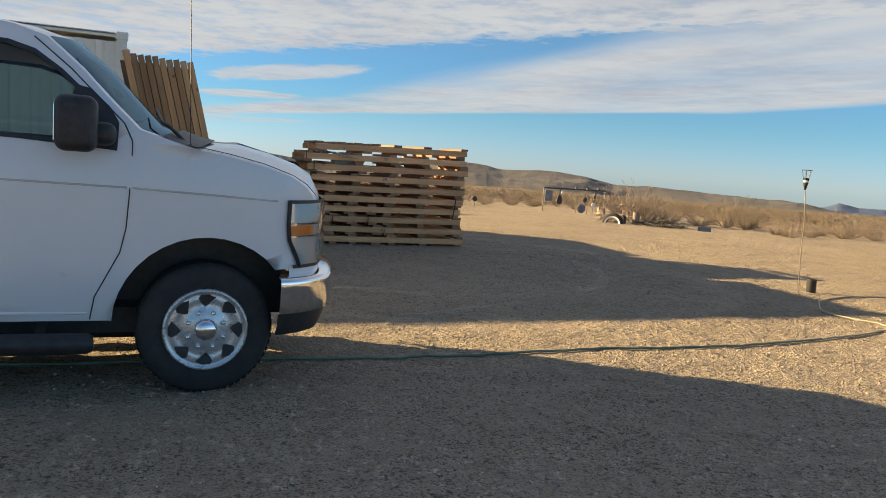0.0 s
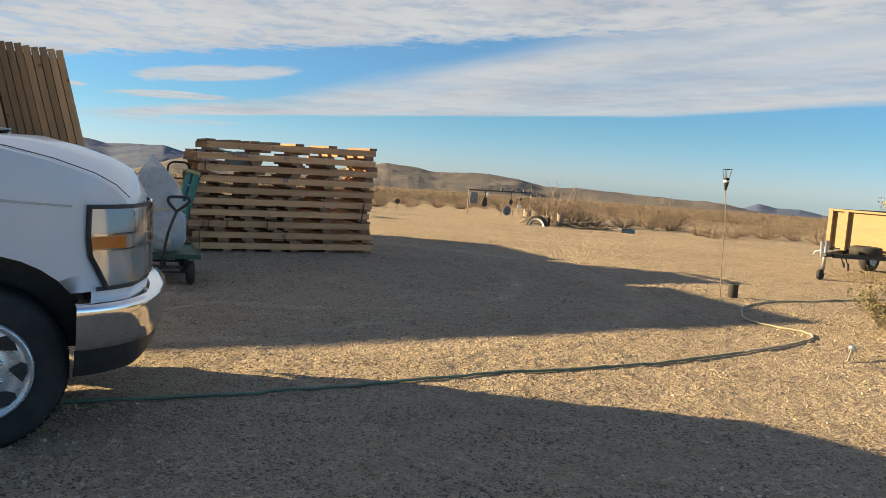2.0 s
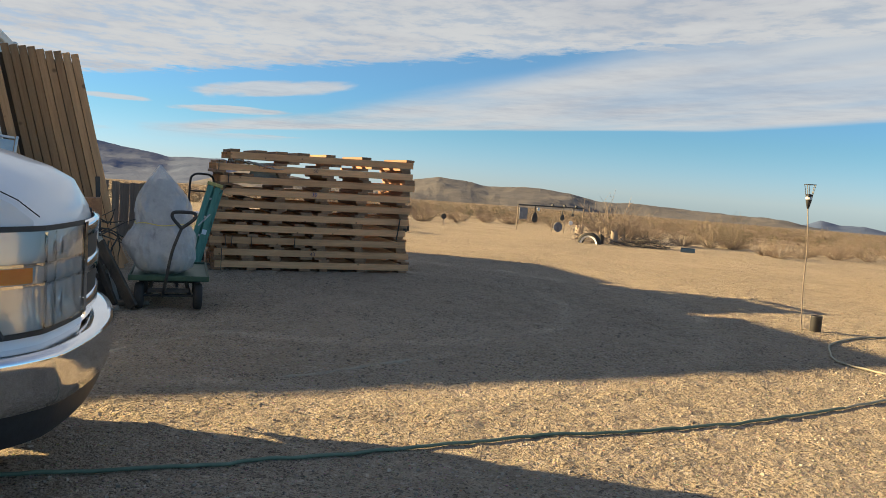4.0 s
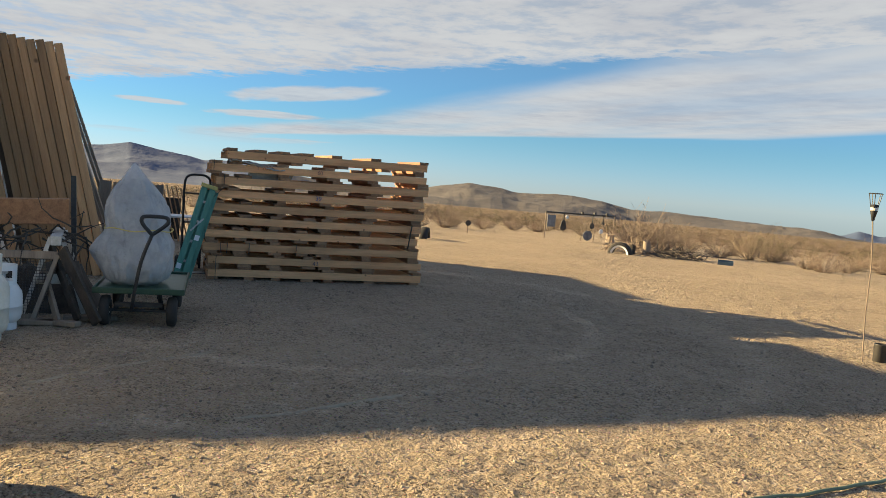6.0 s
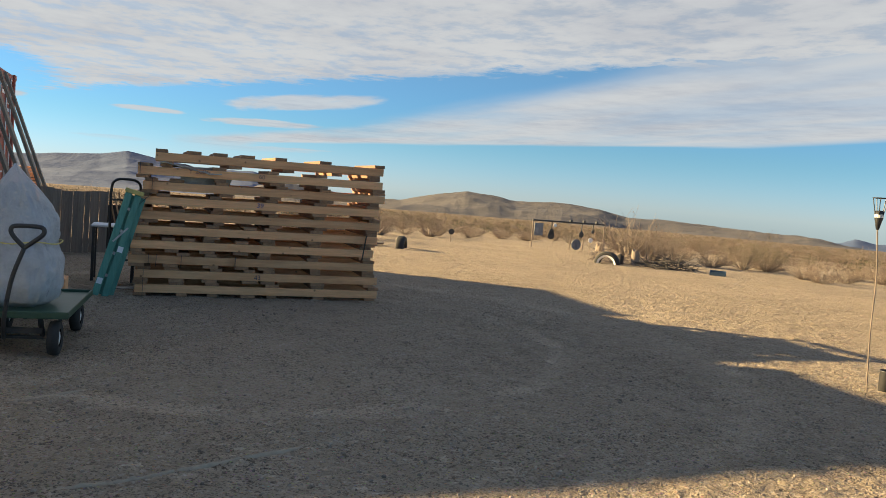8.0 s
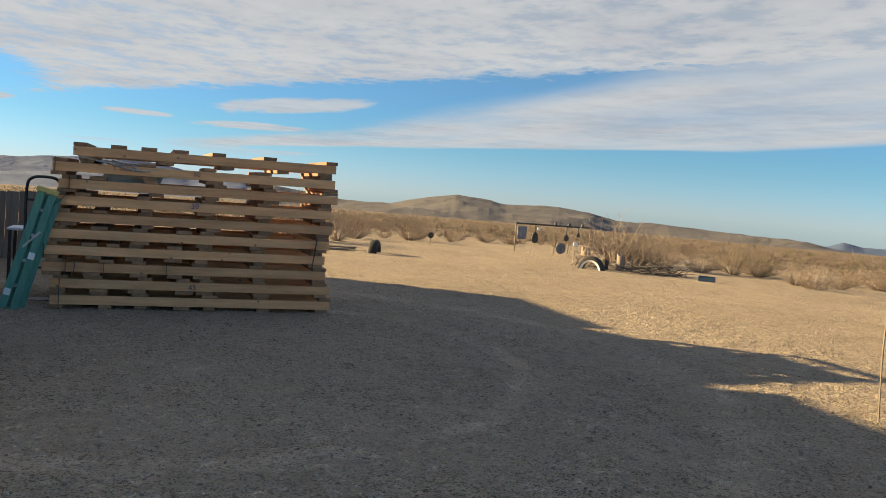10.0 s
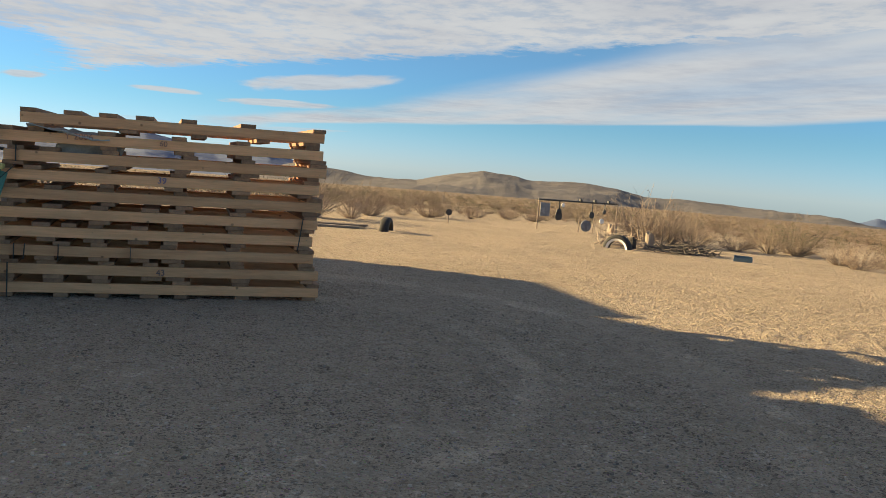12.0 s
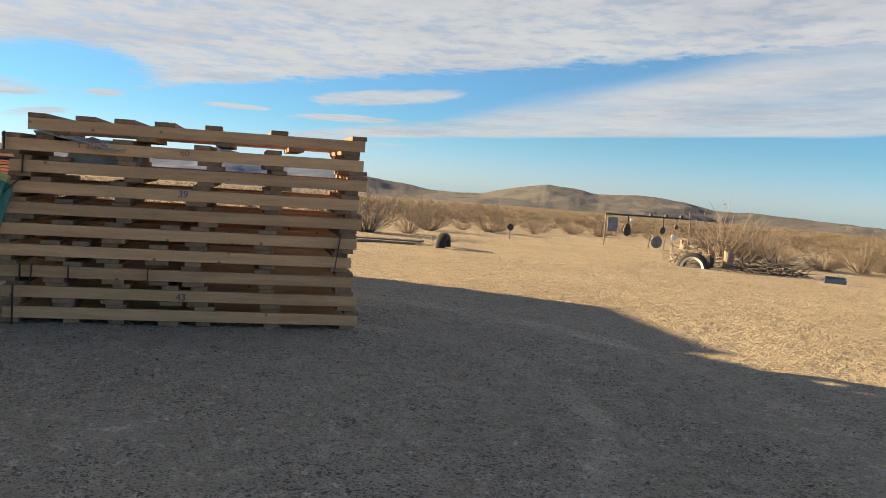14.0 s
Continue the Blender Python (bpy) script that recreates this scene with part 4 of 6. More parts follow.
    for i, (a, b) in enumerate(zip(rows, rows[1:])):
        x = line[i][0]
        for k in range(K):
            f = bm.faces.new((a[k], b[k], b[k + 1], a[k + 1]))
            f.material_index = 1 if -0.52 < x < 0.1 and 0 < k < K - 1 else 0
            f.smooth = True
    bmesh.ops.recalc_face_normals(bm, faces=bm.faces)
    part("roof_and_bonnet", bm, ["white_paint", "windscreen"], t)
    bm = bmesh.new()
    rows = []
    for x, z in ((0.12, 1.54), (0.24, 1.50), (0.33, 1.485)):
        y0, y1 = VAN_Y + van_inset(x, z) + 0.012, VAN_Y + VAN_W - van_inset(x, z) - 0.012
        rows.append([bm.verts.new((x + 0.16 * (1 - (2 * k / 12 - 1) ** 2), y0 + (y1 - y0) * k / 12, z + 0.004 + 0.058 * (1 - (2 * k / 12 - 1) ** 2))) for k in range(13)])
    for a, b in zip(rows, rows[1:]):
        for k in range(12):
            bm.faces.new((a[k], b[k], b[k + 1], a[k + 1]))
    part("cowl", bm, "black_plastic", t, "black plastic wiper cowl")
    part("wiper", tube(smooth_line([(0.25, VAN_Y + 0.20, 1.525), (0.17, VAN_Y + 0.24, 1.60), (0.13, VAN_Y + 0.32, 1.63), (0.10, VAN_Y + 0.7, 1.72)], 5), 0.010, 6), "black_plastic", t)
    part("antenna", tube([(0.285, VAN_Y + 0.10, 1.45), (0.255, VAN_Y + 0.10, 2.75)], 0.0025, 6), "black_metal", t, "long black whip antenna")
    part("antenna_base", lathe([(0.022, 0), (0.018, 0.02), (0.008, 0.05), (0, 0.055)], 14, m=pose(0.285, VAN_Y + 0.10, 1.455)), "black_plastic", t, smooth=True)
    # tail, underbody, running boards, cabin
    part("tail_panel", box(0.05, 1.9, 1.55, -4.42, VAN_Y + 1.0, 1.25, 0.02), "white_paint", t)
    part("underbody", box(4.0, 1.4, 0.24, -1.9, VAN_Y + 1.0, 0.40, 0.04), "black_metal", t)
    part("axle", tube([(0.40, VAN_Y + 0.3, 0.40), (0.40, VAN_Y + 1.7, 0.40)], 0.05), "black_metal", t)
    for y in (VAN_Y - 0.03, VAN_Y + VAN_W + 0.03):
        b = part("running_board", lathe([(0, 0), (0.045, 0.004), (0.06, 0.03), (0.062, 0.1), (0.062, 2.1), (0.06, 2.17), (0.045, 2.2), (0, 2.2)], 16, "X", m=pose(-2.42, y, 0.335)), "black_plastic", t, "black tubular running board", smooth=True)
        for x in (-0.5, -1.9):
            part("bracket", beam((x, y, 0.33), (x, y + (0.25 if y < 6 else -0.25), 0.45), 0.05, 0.03), "black_metal", b)
    part("dashboard", box(0.45, 1.6, 0.32, 0.15, VAN_Y + 1.0, 1.33, 0.06), "black_plastic", t)
    part("steering_wheel", lathe([(0.17, -0.012), (0.185, 0), (0.17, 0.012), (0.155, 0), (0.17, -0.012)], 28, "X", m=pose(-0.28, VAN_Y + 1.45, 1.48, 0, -25, 0)), "black_plastic", t, smooth=True)
    for y in (VAN_Y + 0.5, VAN_Y + 1.5):
        part("seat", join(box(0.5, 0.5, 0.2, -0.95, y, 1.0, 0.05), box(0.14, 0.5, 0.75, -1.22, y, 1.38, 0.05)), "cushion", t)
    part("mirror_sail", bend_flank(fill_loops([[(-0.42, 1.468), (-0.115, 1.44), (-0.108, 1.60), (-0.16, 1.69), (-0.27, 1.785), (-0.34, 1.80)]]), True, 0.007), "black_plastic", t, "black mirror sail panel")
    mirror = part("wing_mirror", box(0.21, 0.20, 0.30, -0.315, VAN_Y - 0.14, 1.575, 0.055, seg=5), "black_plastic", t, "black door mirror", smooth=True)
    part("mirror_arm", box(0.16, 0.22, 0.13, -0.20, VAN_Y + 0.0, 1.53, 0.05, seg=4), "black_plastic", mirror, smooth=True)
    part("mirror_glass", box(0.004, 0.13, 0.19, -0.421, VAN_Y - 0.14, 1.575), "chrome", mirror)
    for x in (0.40, -3.1):
        van_wheel(t, x, True)
        van_wheel(t, x, False)


van()


# ---- garden hose ----
HOSE = [(-1.6, 5.62, 0), (-0.4, 5.52, 0), (0.96, 5.48, 0), (1.77, 5.43, 0), (2.5, 5.45, 0), (2.93, 5.46, 0), (3.73, 5.49, 0), (4.4, 5.44, 0), (4.96, 5.45, 0), (5.8, 5.53, 0), (6.9, 5.72, 0), (7.7, 5.93, 0), (8.07, 6.22, 0), (7.98, 6.55, 0), (7.95, 6.95, 0), (8.25, 7.3, 0), (8.75, 7.7, 0), (9.5, 7.92, 0), (10.4, 7.92, 0), (11.8, 7.95, 0), (13.0, 7.6, 0), (14.5, 7.1, 0)]
hose = thing("garden_hose", "faded garden hose lying in curves across the gravel", "hose")
rnd = random.Random(8)
pts = [(p.x, p.y + rnd.uniform(-0.006, 0.006), level(p.x, p.y) + float(relief(p.x, p.y)) * 0.7 + 0.013) for p in smooth_line(HOSE, 12)]
cut = next(i for i, p in enumerate(pts) if p[0] > 6.4)
part("green_length", tube(pts[:cut + 1], 0.0105, 8), "hose_green", hose, "faded green hose length", smooth=True)
part("tan_length", tube(pts[cut:], 0.0105, 8), "hose_tan", hose, "sun-bleached hose length", smooth=True)


# ---- torch stake, can, fallen solar light ----
t = thing("garden_torch", "thin rusty stake holding a torch cup with a wire crown", "garden torch", at=pose(9.0, 8.37, -0.03))
part("stake", tube(smooth_line([(0, 0, 0), (-0.03, 0.01, 0.55), (-0.05, 0, 1.05), (-0.11, 0, 1.50)], 5), 0.0065), "twig", t)
cup = part("torch_cup", lathe([(0.0, 1.49), (0.014, 1.50), (0.024, 1.55), (0.036, 1.60), (0.036, 1.665), (0.0, 1.67)], 14, m=pose(-0.11, 0, 0)), "black_plastic", t, smooth=True)
part("wick_band", lathe([(0.0375, 1.605), (0.0375, 1.635)], 14, m=pose(-0.11, 0, 0)), "cont_white", cup)
for a in range(5):
    c, s_ = math.cos(a * 1.2566), math.sin(a * 1.2566)
    part("crown_wire", tube([(-0.11 + 0.034 * c, 0.034 * s_, 1.63), (-0.11 + 0.064 * c, 0.064 * s_, 1.78)], 0.004, 5), "black_metal", cup)
part("crown_ring", tube([(-0.11 + 0.064 * math.cos(k * 0.2618), 0.064 * math.sin(k * 0.2618), 1.78) for k in range(25)], 0.005, 5), "black_metal", cup)
t = thing("tin_can", "open black can standing on the gravel beside the stake", "can", at=pose(9.24, 8.37, -0.035))
part("can_body", lathe([(0, 0.004), (0.062, 0), (0.066, 0.01), (0.066, 0.195), (0.069, 0.205), (0.064, 0.205), (0.061, 0.02), (0, 0.015)], 24), "black_metal", t, smooth=True)
t = thing("solar_light", "fallen garden solar light with a pale stem", "garden light", at=pose(7.2, 5.13, -0.01, 0, 0, 20))
part("stem", tube([(0, 0, 0.005), (0.16, 0.02, 0.085)], 0.009, 8), "hose_tan", t)
part("lamp_head", lathe([(0, 0.025), (0.038, 0.02), (0.05, 0), (0.038, -0.025), (0.015, -0.035), (0, -0.035)], 20, m=pose(0.18, 0.02, 0.10, 0, 55, 0) @ Matrix.Scale(0.8, 4)), "steel_grey", t, smooth=True)
part("solar_panel", lathe([(0, 0.028), (0.034, 0.025)], 20, m=pose(0.18, 0.02, 0.10, 0, 55, 0) @ Matrix.Scale(0.8, 4)), "black_plastic", t)


# ---- utility trailer ----
def trailer():
    ang = math.degrees(math.atan2(0.1, 0.995))
    t = thing("utility_trailer", "small plywood-sided utility trailer on a black steel frame", "trailer", at=pose(14.38, 9.87, -0.04, 0, 0, ang))
    L, W, z0, z1 = 2.9, 1.75, 0.56, 1.24
    front = part("front_panel", box(0.018, W, z1 - z0, 0.0, 0, (z0 + z1) / 2), "ply", t, "sunlit yellow plywood front")
    for y in (-W / 2 + 0.045, -0.36, 0.52, W / 2 - 0.045):
        part("upright", box(0.075, 0.085, z1 - z0 + 0.08, -0.048, y, (z0 + z1) / 2 - 0.02, 0.003), "ply", front)
    part("top_rail", box(0.10, W + 0.04, 0.04, -0.02, 0, z1 + 0.022, 0.004), "ply", front)
    for s in (-1, 1):
        side = part("side_panel", box(L, 0.018, z1 - z0 - 0.12, L / 2 + 0.012, s * W / 2, (z0 + z1) / 2 + 0.02), "ply", t)
        for x in (0.05, 0.75, 1.5, 2.2, L - 0.04):
            part("upright", box(0.085, 0.04, z1 - z0 + 0.06, x, s * (W / 2 + 0.031), (z0 + z1) / 2 - 0.01, 0.003), "grey_wood", side)
        part("top_rail", box(L, 0.11, 0.04, L / 2 + 0.05, s * (W / 2 + 0.01), z1 + 0.022, 0.004), "grey_wood", side)
        part("mid_rail", box(L, 0.03, 0.09, L / 2 + 0.05, s * (W / 2 + 0.070), z0 + 0.26, 0.003), "grey_wood", side)
        part("frame_rail", box(L, 0.06, 0.10, L / 2, s * (W / 2 - 0.04), 0.48, 0.006), "black_metal", t)
        w = part("wheel", lathe([(0.15, -0.08), (0.22, -0.09), (0.27, -0.075), (0.285, 0), (0.27, 0.075), (0.22, 0.09), (0.15, 0.08)], 32, "Y"), "rubber", t, smooth=True, at=pose(1.7, s * (W / 2 + 0.06), 0.285))
        part("rim", lathe([(0, -0.05), (0.05, -0.07), (0.06, -0.04), (0.12, -0.045), (0.15, -0.085), (0.155, -0.07), (0.155, 0.07), (0.15, 0.085), (0.12, 0.045), (0, 0.05)], 24, "Y"), "steel_grey", w, smooth=True)
        part("mudguard", tube([(1.7 + 0.34 * math.cos(a), s * (W / 2 + 0.06), 0.30 + 0.34 * math.sin(a)) for a in [math.pi * k / 10 for k in range(11)]], 0.03, 6), "black_metal", t)
        part("tongue_bar", beam((0.1, s * 0.6, 0.46), (-1.15, s * 0.06 + 0.12, 0.46), 0.06, 0.08), "black_metal", t)
    part("bed", box(L, W - 0.05, 0.03, L / 2, 0, 0.545), "grey_wood", t)
    part("cross_member", box(0.06, W, 0.08, 0.02, 0, 0.47), "black_metal", t)
    part("spare_wheel", lathe([(0.14, -0.07), (0.2, -0.085), (0.26, -0.07), (0.275, 0), (0.26, 0.07), (0.2, 0.085), (0.14, 0.07), (0.14, -0.07)], 28, "Z", m=pose(-0.42, -0.12, 0.565)), "rubber", t, "black spare tyre lying on the tongue", smooth=True)
    part("licence_plate", box(0.006, 0.26, 0.07, -0.06, -0.42, 0.47), "paper", t)
    jack = part("jack", tube([(-1.20, 0.20, 0.12), (-1.14, 0.20, 0.72)], 0.035, 12), "steel_grey", t, "galvanised tongue jack", smooth=True)
    part("jack_wheel", lathe([(0.0, -0.03), (0.09, -0.03), (0.1, 0), (0.09, 0.03), (0, 0.03)], 20, "Y", m=pose(-1.25, 0.20, 0.10)), "rubber", jack)
    part("jack_crank", tube([(-1.17, 0.24, 0.55), (-1.17, 0.40, 0.50), (-1.17, 0.42, 0.44)], 0.012, 6), "steel_grey", jack)
    part("jack_tube", tube([(-1.22, 0.24, 0.42), (-1.19, 0.28, 0.70)], 0.02, 8), "steel_grey", jack)
    part("coupler", box(0.22, 0.09, 0.08, -1.22, 0.11, 0.47, 0.02), "black_metal", t)
    for k, y in enumerate((-0.05, 0.03)):
        part("safety_chain", tube(smooth_line([(-0.95, y, 0.45), (-0.90, y - 0.04, 0.30), (-0.84, y - 0.02, 0.20 + 0.05 * k), (-0.80, y, 0.33)], 5), 0.011, 5), "black_metal", t)


trailer()


# ---- garden wagon and its wrapped load ----
def wagon():
    t = thing("garden_wagon", "dark green steel garden wagon with black pneumatic wheels", "wagon", at=pose(1.83, 9.78, -0.03, 0, 0, -4))
    tray = part("tray", box(0.76, 1.2, 0.02, 0, 0.62, 0.325), "green_metal", t, "dark green mesh tray")
    for x in (-0.38, 0.38):
        part("side_lip", box(0.02, 1.22, 0.055, x, 0.62, 0.33, 0.006), "green_metal", tray)
    for y in (0.01, 1.23):
        part("end_lip", box(0.78, 0.02, 0.055, 0, y, 0.33, 0.006), "green_metal", tray)
    for y in (0.10, 1.08):
        part("axle", tube([(-0.28, y, 0.14), (0.28, y, 0.14)], 0.014), "black_metal", t)
        for x in (-0.2, 0.2):
            part("strut", beam((x, y, 0.14), (x * 0.8, y + 0.06, 0.31), 0.03, 0.03), "black_metal", t)
        for s in (-1, 1):
            w = part("wheel", lathe([(0.07, -0.035), (0.10, -0.045), (0.13, -0.035), (0.138, 0), (0.13, 0.035), (0.10, 0.045), (0.07, 0.035)], 28, "X"), "rubber", t, smooth=True, at=pose(s * 0.285, y, 0.138))
            part("hub", lathe([(0, 0.03), (0.03, 0.035), (0.07, 0.025), (0.072, 0.0), (0.07, -0.025), (0.03, -0.035), (0, -0.03)], 18, "X"), "tank_new", w, "white wheel hub", smooth=True)
    stem = part("pull_handle", tube(smooth_line([(-0.06, 0.05, 0.14), (-0.03, -0.10, 0.32), (0.02, -0.14, 0.62), (0.10, -0.16, 0.86)], 5), 0.016, 8), "black_metal", t, "black D-shaped pull handle", smooth=True)
    part("grip", tube(smooth_line([(0.10, -0.16, 0.86), (0.02, -0.16, 0.95), (0.01, -0.16, 1.0), (0.05, -0.16, 1.02), (0.20, -0.17, 1.02), (0.23, -0.17, 0.99), (0.21, -0.17, 0.95), (0.10, -0.16, 0.86)], 5), 0.017, 8), "black_plastic", stem, smooth=True)
    part("steering_bar", beam((-0.2, 0.06, 0.2), (0.2, 0.06, 0.2), 0.03, 0.04), "black_metal", t)


wagon()


def wrapped_chair():
    t = thing("wrapped_chair", "padded chair wrapped in milky plastic sheet on the wagon", "chair", at=pose(1.80, 10.28, 0.0, 0, 0, -4))
    part("seat", box(0.5, 0.46, 0.40, 0, 0, 0.55, 0.08, seg=3), "cushion", t)
    part("backrest", box(0.44, 0.14, 0.44, -0.01, 0.12, 0.90, 0.06, seg=3), "cushion", t)
    part("headrest", box(0.27, 0.12, 0.19, -0.05, 0.045, 1.20, 0.055, seg=3), "cushion", t)
    bm = bmesh.new()
    rings = []
    prof = [(0.31, 0.20, 0.22), (0.36, 0.28, 0.30), (0.46, 0.325, 0.34), (0.60, 0.335, 0.34), (0.71, 0.325, 0.31), (0.79, 0.285, 0.27), (0.825, 0.278, 0.255), (0.87, 0.29, 0.255), (0.95, 0.288, 0.24), (1.03, 0.275, 0.215), (1.12, 0.235, 0.18), (1.20, 0.185, 0.145), (1.26, 0.145, 0.11), (1.35, 0.075, 0.06), (1.44, 0.010, 0.010)]
    S, zs = 130, [0.31 + 1.13 * k / 46 for k in range(47)]
    for z in zs:
        rx = float(np.interp(z, [p[0] for p in prof], [p[1] for p in prof]))
        ry = float(np.interp(z, [p[0] for p in prof], [p[2] for p in prof]))
        ring = []
        for i in range(S):
            a = 2 * math.pi * i / S
            c, s_ = math.cos(a), math.sin(a)
            f = noise.fractal(Vector((c * 1.8, s_ * 1.8, z * 2.2)), 1.0, 2.0, 3)
            fine = abs(noise.fractal(Vector((c * 5 + z * 3, s_ * 5, z * 6)), 0.9, 2.1, 3))
            pleat = 0.03 * math.sin(a * 13 + 3 * f) * math.exp(-((z - 0.825) / 0.12) ** 2)
            puff = 0.30 * math.exp(-((a - math.pi * 1.06) / 0.60) ** 2) * math.exp(-((z - 0.62) / 0.15) ** 2)
            q = 1 + 0.12 * f - 0.11 * fine + pleat + puff
            ring.append(bm.verts.new((-0.07 * max(0, z - 0.7) / 0.7 + rx * q * math.copysign(abs(c) ** 0.8, c), ry * q * math.copysign(abs(s_) ** 0.8, s_) + 0.10 * max(0, z - 0.8), z)))
        rings.append(ring)
    for a, b in zip(rings, rings[1:]):
        for i in range(S):
            bm.faces.new((a[i], a[(i + 1) % S], b[(i + 1) % S], b[i]))
    part("plastic_cover", bm, "plastic_wrap", t, "crumpled translucent plastic sheet", smooth=True)
    part("tie_cord", tube([((0.305) * math.cos(k * 0.1963), (0.275) * math.sin(k * 0.1963), 0.825 + 0.01 * math.sin(k)) for k in range(33)], 0.006, 5), "yellow_cord", t, "yellow tie cord")


wrapped_chair()


# ---- gas bottles ----
def gas_bottle(x, y, r, h, material, label, big):
    t = thing("gas_bottle", label, "gas bottle", "gas bottles", at=pose(x, y, -0.03))
    body = part("body", lathe([(0, 0.05), (r * 0.7, 0.055), (r * 0.93, 0.09), (r, 0.14), (r, h * 0.5 - 0.004), (r + 0.004, h * 0.5), (r, h * 0.5 + 0.004), (r, h - 0.13), (r * 0.95, h - 0.08), (r * 0.75, h - 0.03), (r * 0.35, h - 0.005), (0, h)], 36), material, t, smooth=True)
    part("foot_ring", lathe([(r * 0.72, 0.0), (r * 0.74, 0.0), (r * 0.74, 0.08), (r * 0.70, 0.08), (r * 0.72, 0.0)], 28), material, t)
    bm = bmesh.new()
    verts = {}

    def corner(k, z):
        if (k, z) not in verts:
            a = 2 * math.pi * k / 30
            verts[k, z] = bm.verts.new((r * 0.68 * math.cos(a), r * 0.68 * math.sin(a), z))
        return verts[k, z]
    levels = (h - 0.035, h + 0.015, h + 0.10, h + 0.145)
    for k in range(26):
        for j in range(3):
            if j == 1 and (4 < k < 11 or 15 < k < 22):
                continue
            bm.faces.new((corner(k, levels[j]), corner(k + 1, levels[j]), corner(k + 1, levels[j + 1]), corner(k, levels[j + 1])))
    c = part("collar", bm, material, t)
    c.matrix_basis = pose(0, 0, 0, 0, 0, 190)
    c.modifiers.new("thick", "SOLIDIFY").thickness = 0.008
    part("valve", join(tube([(0, 0, h - 0.01), (0, 0, h + 0.08)], 0.018), box(0.07, 0.03, 0.03, 0, 0, h + 0.08, 0.006)), "steel_grey", t)
    if big:
        for k in range(2):
            lab = bmesh.new()
            vs = [[lab.verts.new((math.cos(a) * (r + 0.002) * (0.965 if z > h - 0.1 else 1), math.sin(a) * (r + 0.002) * (0.965 if z > h - 0.1 else 1), z)) for a in [radians(-92 + 6 * i) for i in range(5)]] for z in (h - 0.155 - 0.05 * k, h - 0.12 - 0.05 * k)]
            for i in range(4):
                lab.faces.new((vs[0][i], vs[0][i + 1], vs[1][i + 1], vs[1][i]))
            part("sticker", lab, "label_grey", body, "worn printed sticker")


gas_bottle(0.71, 9.22, 0.185, 0.54, "tank_white", "tall cream-white propane cylinder with a guard collar", True)
gas_bottle(0.77, 9.70, 0.150, 0.40, "tank_new", "short white propane cylinder behind a taller one", False)


# ---- heap of building clutter in front of the planks ----
def saw_horse(x, y, rz):
    t = thing("saw_horse", "flaking white-painted wooden saw horse", "saw horse", "saw horses", at=pose(x, y, -0.03, 0, 0, rz))
    part("top_beam", box(0.09, 0.9, 0.09, 0, 0, 0.72, 0.006), "white_wood", t)
    for sy in (-0.36, 0.36):
        for sx in (-1, 1):
            part("leg", beam((sx * 0.05, sy, 0.74), (sx * 0.26, sy * 1.1, 0.0), 0.035, 0.085, up=(0, 1, 0)), "white_wood", t)
        part("brace", beam((-0.15, sy, 0.36), (0.15, sy, 0.36), 0.02, 0.09), "white_wood", t)


saw_horse(1.08, 10.55, 4)
saw_horse(0.42, 10.5, -6)
ob = part("timber_beam", box(1.1, 0.16, 0.24, bevel=0.008), "pine_dark", at=pose(0.62, 10.55, 0.90, 0, -3, 4))
tagged(ob, "heavy brown timber beam resting across saw horses", "beam")
t = thing("screen_frame", "old grey wooden frame with dark wire mesh leaning upright", "frame", at=pose(0.76, 9.98, -0.03, -14, 0, 0))
part("top_bar", box(1.0, 0.035, 0.07, -0.13, 0, 0.60, 0.004), "grey_wood", t)
part("stile", beam((0.37, 0, 0.60), (0.20, 0, 0.0), 0.035, 0.09, up=(0, 1, 0)), "grey_wood", t)
part("stile", beam((-0.55, 0, 0.60), (-0.6, 0, 0.0), 0.035, 0.09, up=(0, 1, 0)), "grey_wood", t)
part("bottom_bar", box(0.85, 0.035, 0.07, -0.2, 0, 0.035, 0.004), "grey_wood", t)
mesh_bm = bmesh.new()
for k in range(34):
    beam((-0.55 + k * 0.026, 0.01, 0.07), (-0.55 + k * 0.026, 0.01, 0.58), 0.004, 0.004, mesh_bm)
for k in range(20):
    beam((-0.55, 0.012, 0.07 + k * 0.026), (0.31 - 0.0 * k, 0.012, 0.07 + k * 0.026), 0.004, 0.004, mesh_bm)
part("wire_mesh", mesh_bm, "black_metal", t)
for p, q, w, m in (((1.17, 10.05, 0.62), (1.50, 9.80, 0.0), 0.15, "charred"), ((1.05, 10.2, 0.66), (1.33, 9.95, 0.0), 0.09, "charred"), ((0.98, 10.3, 0.45), (1.18, 9.85, 0.0), 0.07, "grey_wood")):
    ob = part("burnt_board", beam(p, q, 0.03, w, up=(0.5, -0.8, 0.3), bevel=0.003), m)
    tagged(ob, "dark weathered board leaning on the clutter heap", "board", "leaning scrap boards")
for p, q, w in (((1.0, 9.9, 0.0), (1.35, 9.75, 0.0), 0.10), ((1.2, 10.05, 0.0), (1.65, 10.1, 0.0), 0.12), ((0.75, 9.85, 0.0), (1.15, 9.82, 0.0), 0.09)):
    ob = part("scrap_board", beam((p[0], p[1], 0.0), (q[0], q[1], 0.0), w, 0.04, bevel=0.003), "grey_wood")
    tagged(ob, "short grey scrap board lying on the gravel", "board", "scrap boards on the ground")
rnd = random.Random(21)
bm = bmesh.new()
